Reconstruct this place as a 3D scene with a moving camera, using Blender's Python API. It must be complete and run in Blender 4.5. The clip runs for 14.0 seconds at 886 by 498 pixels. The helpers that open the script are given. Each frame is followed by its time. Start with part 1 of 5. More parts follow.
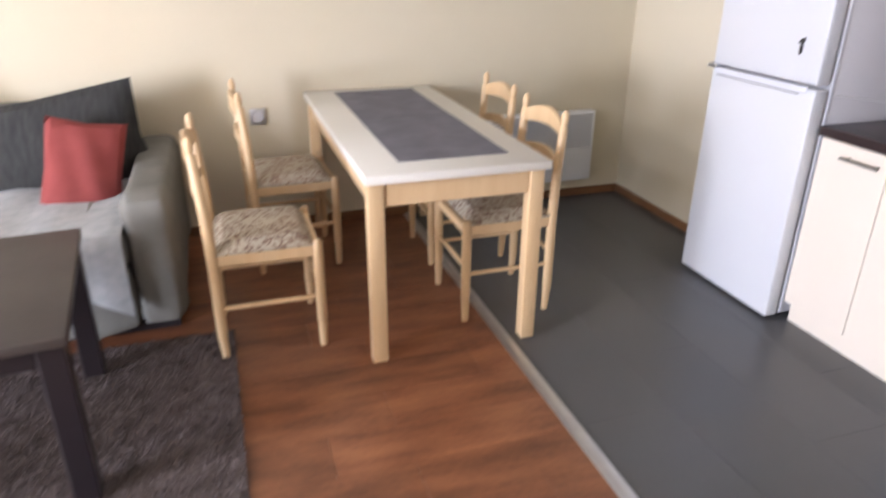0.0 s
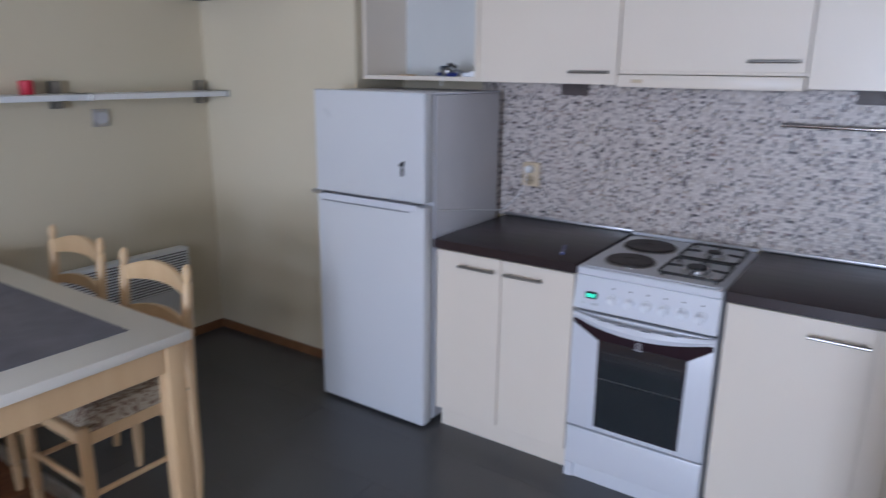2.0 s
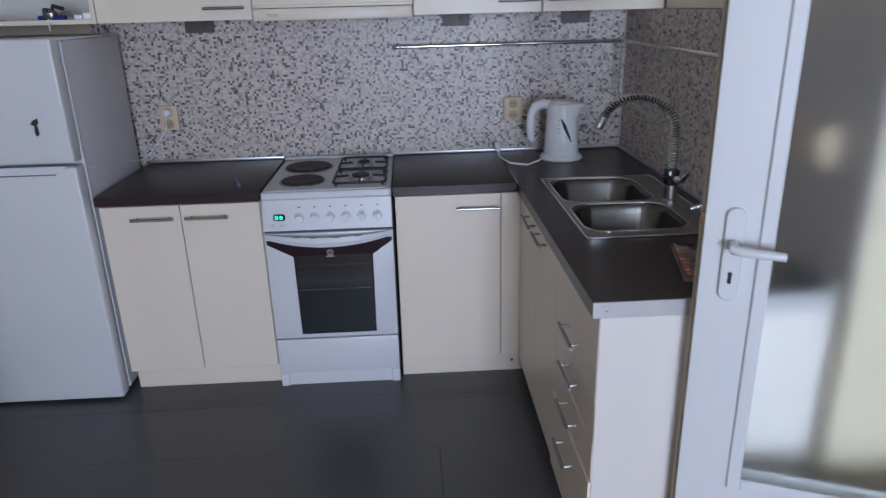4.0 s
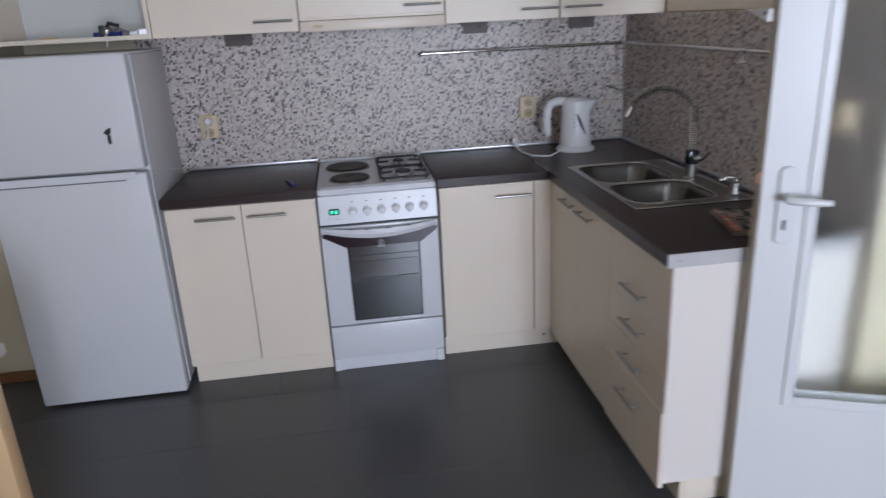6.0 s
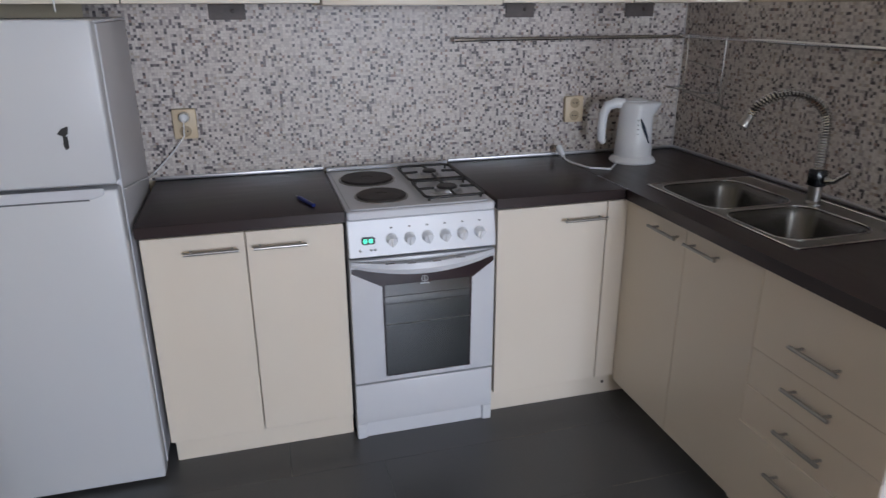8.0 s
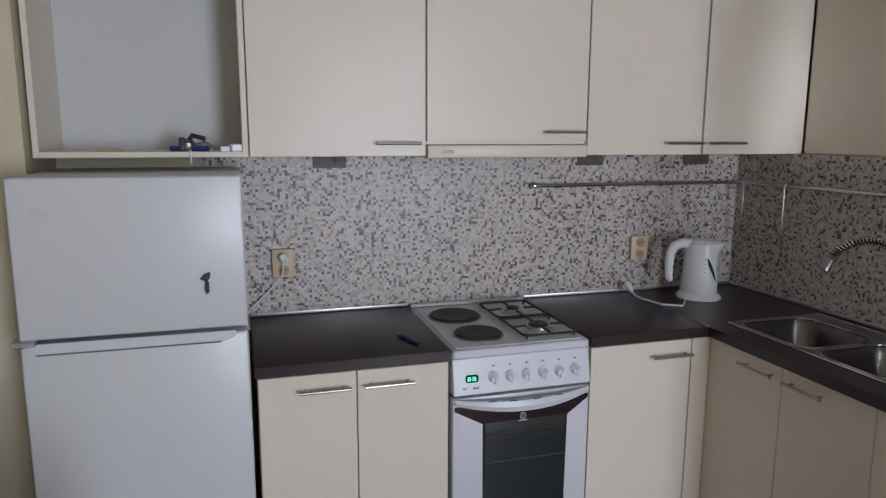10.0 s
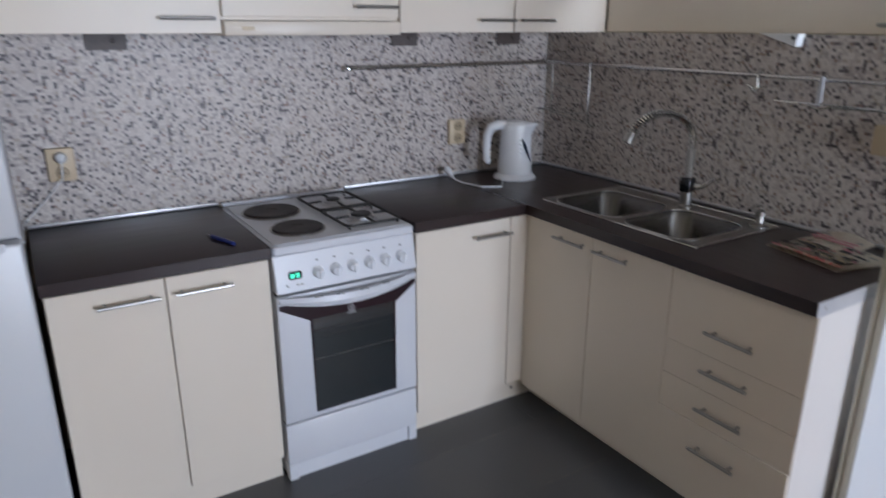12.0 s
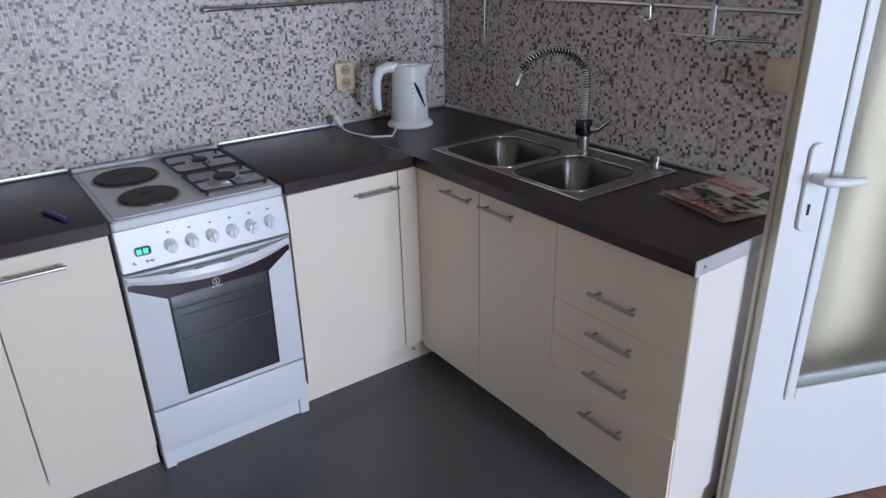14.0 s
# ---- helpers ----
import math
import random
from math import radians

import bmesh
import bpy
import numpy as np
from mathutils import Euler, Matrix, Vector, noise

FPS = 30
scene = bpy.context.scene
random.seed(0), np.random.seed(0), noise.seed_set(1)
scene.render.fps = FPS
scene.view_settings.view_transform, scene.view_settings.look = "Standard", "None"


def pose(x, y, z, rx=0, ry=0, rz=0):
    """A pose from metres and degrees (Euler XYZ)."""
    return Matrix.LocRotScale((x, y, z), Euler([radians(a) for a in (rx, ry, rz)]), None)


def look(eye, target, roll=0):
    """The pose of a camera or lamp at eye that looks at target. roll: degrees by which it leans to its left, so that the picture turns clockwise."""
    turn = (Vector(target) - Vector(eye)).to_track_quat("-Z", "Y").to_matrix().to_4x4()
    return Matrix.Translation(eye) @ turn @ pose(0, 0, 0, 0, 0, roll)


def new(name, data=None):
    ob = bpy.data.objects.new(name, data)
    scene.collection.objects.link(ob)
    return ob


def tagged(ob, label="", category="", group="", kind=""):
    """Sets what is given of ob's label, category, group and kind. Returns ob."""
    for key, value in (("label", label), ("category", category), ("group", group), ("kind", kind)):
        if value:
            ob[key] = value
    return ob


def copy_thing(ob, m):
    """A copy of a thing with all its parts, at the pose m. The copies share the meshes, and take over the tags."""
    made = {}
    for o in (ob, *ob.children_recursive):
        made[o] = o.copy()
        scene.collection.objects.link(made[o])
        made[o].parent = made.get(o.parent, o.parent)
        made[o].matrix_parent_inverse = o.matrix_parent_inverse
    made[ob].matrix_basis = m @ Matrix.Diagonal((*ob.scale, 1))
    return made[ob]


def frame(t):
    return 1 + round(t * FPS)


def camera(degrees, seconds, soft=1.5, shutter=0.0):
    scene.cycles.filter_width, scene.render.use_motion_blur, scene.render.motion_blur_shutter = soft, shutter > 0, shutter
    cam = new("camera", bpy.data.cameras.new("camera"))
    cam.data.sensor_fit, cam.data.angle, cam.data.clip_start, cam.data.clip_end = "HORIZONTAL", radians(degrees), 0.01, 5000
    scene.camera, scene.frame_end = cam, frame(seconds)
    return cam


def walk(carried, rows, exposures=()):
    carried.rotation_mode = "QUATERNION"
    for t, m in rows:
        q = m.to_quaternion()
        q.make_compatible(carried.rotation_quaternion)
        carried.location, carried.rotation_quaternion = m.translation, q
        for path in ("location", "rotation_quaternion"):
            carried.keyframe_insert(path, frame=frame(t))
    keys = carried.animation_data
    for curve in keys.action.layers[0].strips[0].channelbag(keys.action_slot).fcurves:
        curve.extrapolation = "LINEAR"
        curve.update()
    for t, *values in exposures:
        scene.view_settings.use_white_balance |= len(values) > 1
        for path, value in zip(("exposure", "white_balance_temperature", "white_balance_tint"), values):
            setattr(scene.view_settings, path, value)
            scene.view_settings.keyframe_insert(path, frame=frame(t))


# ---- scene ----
cam = camera(66.1, 14.0, soft=1.3, shutter=0.7)
PATH = [
    (0, (-0.209, -2.799, 1.461), (-1.947, -2.224, 0.654), 0.5),
    (0.5, (-0.312, -2.743, 1.494), (-2.023, -1.957, 0.827), 0.9),
    (1, (-0.457, -2.739, 1.501), (-1.959, -1.55, 0.928), 1.4),
    (1.5, (-0.623, -2.809, 1.518), (-1.897, -1.386, 0.924), -0.5),
    (2, (-0.663, -2.833, 1.526), (-1.746, -1.232, 1.014), 0.7),
    (2.5, (-0.669, -2.89, 1.541), (-1.473, -1.145, 0.995), 0.3),
    (3, (-0.678, -2.99, 1.52), (-1.282, -1.181, 0.918), 0.9),
    (3.5, (-0.895, -3.092, 1.539), (-1.019, -1.197, 0.91), -0.2),
    (3.7, (-0.947, -3.123, 1.526), (-0.951, -1.242, 0.848), -1.3),
    (5.8, (-1.34, -3.49, 1.491), (-1.105, -1.608, 0.859), -2.3),
    (6, (-1.429, -3.421, 1.501), (-1.185, -1.543, 0.858), -2.9),
    (6.4, (-1.562, -3.313, 1.497), (-1.311, -1.458, 0.795), -0.6),
    (6.5, (-1.569, -3.283, 1.497), (-1.343, -1.427, 0.787), -0.1),
    (6.6, (-1.569, -3.241, 1.497), (-1.395, -1.368, 0.818), 0.2),
    (7, (-1.566, -3.029, 1.501), (-1.375, -1.128, 0.907), 0.8),
    (7.5, (-1.736, -2.854, 1.496), (-1.287, -1.019, 0.841), -0.3),
    (8, (-1.845, -2.693, 1.466), (-1.339, -0.879, 0.793), -0.2),
    (8.4, (-1.930, -2.658, 1.478), (-1.589, -0.791, 0.848), -0.0),
    (8.5, (-1.96, -2.656, 1.485), (-1.61, -0.789, 0.861), -0.0),
    (8.6, (-1.994, -2.654, 1.493), (-1.670, -0.770, 0.903), -0.1),
    (9, (-2.162, -2.645, 1.532), (-1.757, -0.745, 1.058), -0.9),
    (9.2, (-2.226, -2.655, 1.548), (-1.763, -0.741, 1.196), -0.9),
    (11.3, (-2.235, -2.663, 1.552), (-1.466, -0.852, 1.196), 0.1),
    (11.5, (-2.223, -2.647, 1.522), (-1.375, -0.886, 1.096), 0.3),
    (12, (-2.192, -2.577, 1.498), (-1.184, -0.966, 0.876), 0.1),
    (12.5, (-2.165, -2.592, 1.506), (-1.094, -1.048, 0.819), -0.5),
    (13, (-2.061, -2.556, 1.497), (-0.945, -1.07, 0.759), -1.1),
    (13.5, (-1.951, -2.54, 1.5), (-0.845, -1.06, 0.735), -1.6),
    (14, (-1.856, -2.552, 1.501), (-0.79, -1.059, 0.705), -1.4),
]
walk(cam, [(t, look(eye, target, roll)) for t, eye, target, roll in PATH],
     exposures=[(0.0, 0.93, 6350, 19), (0.7, 0.32, 6200, 18), (1.5, -0.1, 5750, 16), (3.0, -0.52, 5520, 13), (3.6, -0.54, 5600, 13), (6.0, -0.38, 6050, 13), (7.0, -0.44, 6100, 12), (7.5, -0.35, 6150, 12), (9.0, -0.53, 6350, 12), (11.5, -0.48, 6050, 12), (12.0, -0.3, 5950, 12), (14.0, -0.07, 5750, 11)])

# ---- world and light: daylight through the window wall behind the walker ----
world = bpy.data.worlds.new("world")
scene.world = world
world.use_nodes = True
sky = world.node_tree.nodes.new("ShaderNodeTexSky")
sky.sky_type, sky.sun_disc, sky.sun_elevation, sky.sun_rotation = "NISHITA", False, radians(40), radians(90)
world.node_tree.nodes["Background"].inputs[1].default_value = 0.12
world.node_tree.links.new(sky.outputs[0], world.node_tree.nodes["Background"].inputs[0])
sky_lamp = bpy.data.lights.new("window_daylight", "AREA")
sky_lamp.shape, sky_lamp.size, sky_lamp.size_y, sky_lamp.energy, sky_lamp.color = "RECTANGLE", 1.25, 1.9, 295, (0.79, 0.872, 1.0)
new("window_daylight", sky_lamp).matrix_world = look((-0.31, -7.57, 1.25), (-0.31, 0, 1.05))

# ---- materials ----


def mat(name, c1, c2=None, rough=0.5, metal=0.0, scale=6.0, fine=120.0, bump=0.1, stretch=(1, 1, 1), spec=0.5, jitter=0.0):
    """Two-scale surface: a slow drift between two colours, a fine grain, a little relief and gloss variation."""
    m = bpy.data.materials.new(name)
    m.use_nodes = True
    n, l = m.node_tree.nodes, m.node_tree.links
    p = n["Principled BSDF"]
    c2 = c2 or tuple(v * 0.9 for v in c1)
    geo, mp = n.new("ShaderNodeNewGeometry"), n.new("ShaderNodeMapping")
    mp.inputs["Scale"].default_value = stretch
    l.new(geo.outputs["Position"], mp.inputs["Vector"])
    slow, grain, mix = n.new("ShaderNodeTexNoise"), n.new("ShaderNodeTexNoise"), n.new("ShaderNodeMix")
    slow.inputs["Scale"].default_value, slow.inputs["Detail"].default_value = scale, 5
    grain.inputs["Scale"].default_value, grain.inputs["Detail"].default_value = fine, 3
    l.new(mp.outputs[0], slow.inputs["Vector"])
    l.new(mp.outputs[0], grain.inputs["Vector"])
    add = n.new("ShaderNodeMath")
    add.operation = "MULTIPLY_ADD"
    add.inputs[1].default_value = 0.35
    l.new(grain.outputs[0], add.inputs[0])
    l.new(slow.outputs[0], add.inputs[2])
    ramp = n.new("ShaderNodeMapRange")
    ramp.inputs[1].default_value, ramp.inputs[2].default_value = 0.4, 0.95
    l.new(add.outputs[0], ramp.inputs[0])
    mix.data_type = "RGBA"
    l.new(ramp.outputs[0], mix.inputs[0])
    mix.inputs[6].default_value, mix.inputs[7].default_value = (*c1, 1), (*c2, 1)
    last = mix.outputs[2]
    if jitter:
        info, hsv, rng = n.new("ShaderNodeObjectInfo"), n.new("ShaderNodeHueSaturation"), n.new("ShaderNodeMapRange")
        rng.inputs[3].default_value, rng.inputs[4].default_value = 1 - jitter, 1 + jitter
        l.new(info.outputs["Random"], rng.inputs[0])
        l.new(rng.outputs[0], hsv.inputs["Value"])
        l.new(last, hsv.inputs["Color"])
        last = hsv.outputs[0]
    l.new(last, p.inputs["Base Color"])
    rr = n.new("ShaderNodeMapRange")
    rr.inputs[3].default_value, rr.inputs[4].default_value = max(0.02, rough * 0.85), min(1, rough * 1.15)
    l.new(slow.outputs[0], rr.inputs[0])
    l.new(rr.outputs[0], p.inputs["Roughness"])
    p.inputs["Metallic"].default_value = metal
    p.inputs["Specular IOR Level"].default_value = spec
    if bump:
        b = n.new("ShaderNodeBump")
        b.inputs["Strength"].default_value, b.inputs["Distance"].default_value = bump, 0.002
        l.new(grain.outputs[0], b.inputs["Height"])
        l.new(b.outputs[0], p.inputs["Normal"])
    return m


def mosaic(name, source):
    """Glazed mosaic chips: a chance colour for each chip."""
    m = bpy.data.materials.new(name)
    m.use_nodes = True
    n, l = m.node_tree.nodes, m.node_tree.links
    p = n["Principled BSDF"]
    src = n.new("ShaderNodeObjectInfo" if source == "object" else "ShaderNodeNewGeometry")
    out = src.outputs["Random"] if source == "object" else src.outputs["Random Per Island"]
    ramp = n.new("ShaderNodeValToRGB")
    ramp.color_ramp.interpolation = "CONSTANT"
    stops = [(0.0, (0.593, 0.532, 0.491)), (0.30, (0.503, 0.445, 0.414)), (0.50, (0.647, 0.593, 0.550)), (0.66, (0.377, 0.323, 0.305)), (0.78, (0.422, 0.349, 0.288)),
             (0.83, (0.154, 0.122, 0.125)), (0.90, (0.060, 0.046, 0.049)), (0.975, (0.269, 0.174, 0.144))]
    els = ramp.color_ramp.elements
    els[0].color = (*stops[0][1], 1)
    els[1].position, els[1].color = stops[1][0], (*stops[1][1], 1)
    for pos, c in stops[2:]:
        els.new(pos).color = (*c, 1)
    l.new(out, ramp.inputs[0])
    l.new(ramp.outputs[0], p.inputs["Base Color"])
    p.inputs["Roughness"].default_value, p.inputs["IOR"].default_value = 0.44, 1.72
    return m


def plain(name, c, rough=0.4, metal=0.0, emit=0.0, trans=0.0):
    m = bpy.data.materials.new(name)
    m.use_nodes = True
    p = m.node_tree.nodes["Principled BSDF"]
    p.inputs["Base Color"].default_value = (*c, 1)
    p.inputs["Roughness"].default_value, p.inputs["Metallic"].default_value = rough, metal
    p.inputs["Transmission Weight"].default_value = trans
    if emit:
        p.inputs["Emission Color"].default_value, p.inputs["Emission Strength"].default_value = (*c, 1), emit
    return m


def fabric_pattern(name, base, ink, scale, thresh, rough=0.95):
    """Woven cloth with a scrolling motif in a second colour."""
    m = mat(name, base, tuple(v * 0.85 for v in base), rough, fine=500, bump=0.5, spec=0.1)
    n, l = m.node_tree.nodes, m.node_tree.links
    p = n["Principled BSDF"]
    old = p.inputs["Base Color"].links[0].from_socket
    geo, noi, r, mix = n.new("ShaderNodeNewGeometry"), n.new("ShaderNodeTexNoise"), n.new("ShaderNodeMapRange"), n.new("ShaderNodeMix")
    noi.inputs["Scale"].default_value, noi.inputs["Distortion"].default_value, noi.inputs["Detail"].default_value = scale, 2.2, 1
    r.inputs[1].default_value, r.inputs[2].default_value = thresh, thresh + 0.05
    l.new(geo.outputs["Position"], noi.inputs["Vector"])
    l.new(noi.outputs[0], r.inputs[0])
    mix.data_type = "RGBA"
    l.new(r.outputs[0], mix.inputs[0])
    l.new(old, mix.inputs[6])
    mix.inputs[7].default_value = (*ink, 1)
    l.new(mix.outputs[2], p.inputs["Base Color"])
    return m


M_WALL = mat("cream_wall_paint", (0.67, 0.60, 0.455), (0.63, 0.56, 0.415), 0.85, scale=1.2, fine=160, bump=0.25, spec=0.2)
M_CEIL = mat("white_ceiling_paint", (0.66, 0.65, 0.61), None, 0.9, scale=1, bump=0.15)
M_CAB = mat("cream_laminate", (0.79, 0.71, 0.61), (0.77, 0.685, 0.58), 0.38, scale=3, fine=300, bump=0.03)
M_PANEL = mat("off_white_end_panel", (0.745, 0.71, 0.68), (0.715, 0.68, 0.65), 0.42, scale=3, fine=300, bump=0.03)
M_CABIN = mat("white_carcass", (0.60, 0.61, 0.60), (0.56, 0.57, 0.565), 0.5, scale=3, bump=0.02)
M_TOP = mat("dark_wenge_worktop", (0.036, 0.0235, 0.0235), (0.030, 0.0198, 0.0195), 0.32, scale=5, fine=90, bump=0.0, stretch=(1, 8, 1), spec=0.38)
M_TOP_R = mat("dark_wenge_worktop_crosswise", (0.036, 0.0235, 0.0235), (0.030, 0.0198, 0.0195), 0.32, scale=5, fine=90, bump=0.0, stretch=(8, 1, 1), spec=0.38)
M_WHITE = mat("white_enamel", (0.69, 0.70, 0.74), (0.66, 0.67, 0.72), 0.30, scale=3, fine=200, bump=0.02)
M_FRIDGE = mat("white_fridge_lacquer", (0.66, 0.67, 0.69), (0.63, 0.64, 0.67), 0.29, scale=2, fine=400, bump=0.12)
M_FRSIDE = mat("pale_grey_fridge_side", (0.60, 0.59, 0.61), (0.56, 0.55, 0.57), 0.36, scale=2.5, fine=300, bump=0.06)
M_STEEL = mat("brushed_steel", (0.40, 0.385, 0.365), (0.31, 0.30, 0.285), 0.35, 1.0, scale=8, fine=300, bump=0.04)
# sink steel again, darkened: shade and dark reflections in the bowls are coloured in
M_BOWL = mat("shaded_steel_bowl", (0.19, 0.182, 0.172), (0.12, 0.115, 0.11), 0.26, 1.0, scale=6, fine=250, bump=0.05)
M_CHROME = plain("chrome", (0.62, 0.62, 0.62), 0.10, 1.0)
M_EDGE = mat("pale_grey_edging", (0.58, 0.58, 0.60), (0.5, 0.5, 0.52), 0.35, 0.25, scale=12, bump=0.03)
M_ALU = mat("matt_aluminium", (0.66, 0.66, 0.67), (0.58, 0.58, 0.6), 0.42, 1.0, scale=12, bump=0.03)
M_BLACK = mat("black_iron", (0.018, 0.017, 0.017), (0.03, 0.028, 0.027), 0.5, scale=15, bump=0.2)
M_PLATE = mat("worn_hotplate", (0.055, 0.042, 0.036), (0.03, 0.025, 0.024), 0.55, 0.3, scale=20, bump=0.2)
M_OVEN = plain("dark_glass_and_mirrored_dark", (0.012, 0.013, 0.015), 0.06)
M_OVENIN = plain("mirrored_oven_window", (0.016, 0.021, 0.025), 0.10)
M_OVENIN.node_tree.nodes["Principled BSDF"].inputs["IOR"].default_value = 2.1
M_OVENTOP = plain("plum_tinted_glass", (0.026, 0.015, 0.020), 0.08)
M_KETTLE = mat("glossy_white_plastic", (0.86, 0.87, 0.90), (0.83, 0.84, 0.88), 0.25, scale=5, fine=200, bump=0.02)
M_SLATE = plain("slate_blue_plastic", (0.035, 0.055, 0.085), 0.25)
M_FLUSH = mat("yellowed_edge_paint", (0.60, 0.57, 0.48), (0.52, 0.49, 0.41), 0.5, scale=14, fine=120, bump=0.1)
M_SEAM = plain("dark_gap", (0.02, 0.02, 0.02), 0.8)
M_PINE = mat("pale_lacquered_pine", (0.72, 0.52, 0.30), (0.64, 0.43, 0.23), 0.38, scale=4, fine=60, bump=0.06, stretch=(5, 5, 0.7))
M_TABLETOP = mat("off_white_tabletop", (0.76, 0.73, 0.66), (0.72, 0.69, 0.62), 0.35, scale=3, fine=200, bump=0.05)
M_RUNNER = mat("grey_blue_woven_runner", (0.235, 0.23, 0.26), (0.175, 0.17, 0.195), 0.9, scale=9, fine=350, bump=0.5, spec=0.1)
M_SEATF = fabric_pattern("cream_brown_upholstery", (0.50, 0.43, 0.33), (0.25, 0.175, 0.13), 30, 0.52)
M_WOOD = mat("red_brown_laminate", (0.335, 0.13, 0.058), (0.105, 0.036, 0.018), 0.34, scale=3.2, fine=40, bump=0.06, stretch=(4, 0.9, 1), jitter=0.12)
M_BASEB = mat("brown_skirting", (0.24, 0.115, 0.05), (0.15, 0.07, 0.03), 0.4, scale=6, fine=60, bump=0.06)
M_TILEF = mat("dark_grey_floor_laminate", (0.088, 0.088, 0.090), (0.076, 0.076, 0.078), 0.32, scale=2, fine=60, bump=0.0, jitter=0.03)
M_GROUT = mat("pale_grout", (0.44, 0.41, 0.385), None, 0.9, scale=20, bump=0.2)
M_JOINT = mat("worn_joint", (0.22, 0.19, 0.16), (0.08, 0.075, 0.07), 0.8, scale=30)
M_CHIP_O = mosaic("mosaic_chip", "object")
M_CHIP_I = mosaic("mosaic_field", "island")
M_DOOR = mat("white_gloss_paint", (0.69, 0.71, 0.73), (0.66, 0.68, 0.70), 0.36, scale=2, fine=90, bump=0.05)
M_FROST = plain("frosted_glass", (0.80, 0.81, 0.78), 0.5, 0.0, 0.0, 1.0)
M_FROST.node_tree.nodes["Principled BSDF"].inputs["IOR"].default_value = 1.18
M_GLASS = plain("window_glass", (1, 1, 1), 0.0, 0.0, 0.0, 1.0)
M_PVC = plain("white_plastic", (0.78, 0.79, 0.80), 0.35)
M_BEIGE = plain("aged_beige_plastic", (0.62, 0.50, 0.34), 0.45)
M_BEIGED = plain("darker_beige_plastic", (0.40, 0.31, 0.20), 0.45)
M_BROWNP = mat("brown_grey_plate", (0.11, 0.085, 0.075), (0.07, 0.055, 0.05), 0.5, scale=30)
M_DISPLAY = plain("green_display", (0.15, 0.85, 0.65), 0.3, 0, 0.8)
M_BLUE = plain("blue_plastic", (0.02, 0.035, 0.20), 0.3)
M_SEAL = plain("grey_rubber_seal", (0.16, 0.16, 0.17), 0.6)
M_RED = plain("red_wax", (0.55, 0.02, 0.05), 0.45)
M_SOFA = mat("pale_grey_sofa_cloth", (0.235, 0.228, 0.205), (0.185, 0.18, 0.162), 0.95, scale=8, fine=450, bump=0.7, spec=0.1)
M_THROW = mat("off_white_throw", (0.52, 0.53, 0.53), (0.36, 0.38, 0.39), 0.95, scale=22, fine=240, bump=0.9, spec=0.1)
M_CUSH = mat("charcoal_ribbed_cloth", (0.075, 0.075, 0.072), (0.030, 0.030, 0.031), 0.95, scale=12, fine=90, bump=1.0, stretch=(1, 9, 1), spec=0.1)
M_REDC = mat("brick_red_cloth", (0.32, 0.075, 0.068), (0.25, 0.055, 0.05), 0.9, scale=10, fine=400, bump=0.6, spec=0.15)
M_COFT = mat("taupe_brown_tabletop", (0.085, 0.070, 0.063), (0.066, 0.054, 0.049), 0.52, scale=4, fine=80, bump=0.06)
M_COFL = mat("black_brown_wood", (0.022, 0.015, 0.018), (0.013, 0.010, 0.012), 0.4, scale=6, bump=0.1)
M_RUG = mat("grey_brown_shag", (0.185, 0.147, 0.138), (0.08, 0.063, 0.059), 1.0, scale=14, fine=160, bump=1.0, spec=0.05)
M_PAPER = mat("magazine_paper", (0.80, 0.73, 0.60), (0.64, 0.54, 0.42), 0.45, scale=25, fine=90, bump=0.05)
M_INK = plain("dark_green_print", (0.05, 0.07, 0.04), 0.5)
M_INKR = plain("red_print", (0.5, 0.06, 0.04), 0.5)

# ---- mesh helpers ----


def box(x0, x1, y0, y1, z0, z1, bev=0.0, seg=1):
    bm = bmesh.new()
    bmesh.ops.create_cube(bm, size=1)
    for v in bm.verts:
        v.co = Vector(((x0 + x1) / 2 + v.co.x * (x1 - x0), (y0 + y1) / 2 + v.co.y * (y1 - y0), (z0 + z1) / 2 + v.co.z * (z1 - z0)))
    if bev:
        bmesh.ops.bevel(bm, geom=bm.edges[:], offset=bev, segments=seg, affect="EDGES", profile=0.5)
    return bm


def join(*bms):
    out = bmesh.new()
    for b in bms:
        me = bpy.data.meshes.new("joint")
        b.to_mesh(me)
        out.from_mesh(me)
        b.free()
        bpy.data.meshes.remove(me)
    return out


def turned(bm, m):
    bmesh.ops.transform(bm, matrix=m, verts=bm.verts)
    return bm


def lathe(profile, seg=24, x=0, y=0, z=0):
    """A turned solid from (radius, height) pairs."""
    bm = bmesh.new()
    rings = [[bm.verts.new((x + r * math.cos(2 * math.pi * i / seg), y + r * math.sin(2 * math.pi * i / seg), z + h)) for i in range(seg)] for r, h in profile]
    for a, b in zip(rings, rings[1:]):
        for i in range(seg):
            bm.faces.new((a[i], a[(i + 1) % seg], b[(i + 1) % seg], b[i]))
    bm.faces.new(rings[0][::-1])
    bm.faces.new(rings[-1])
    return bm


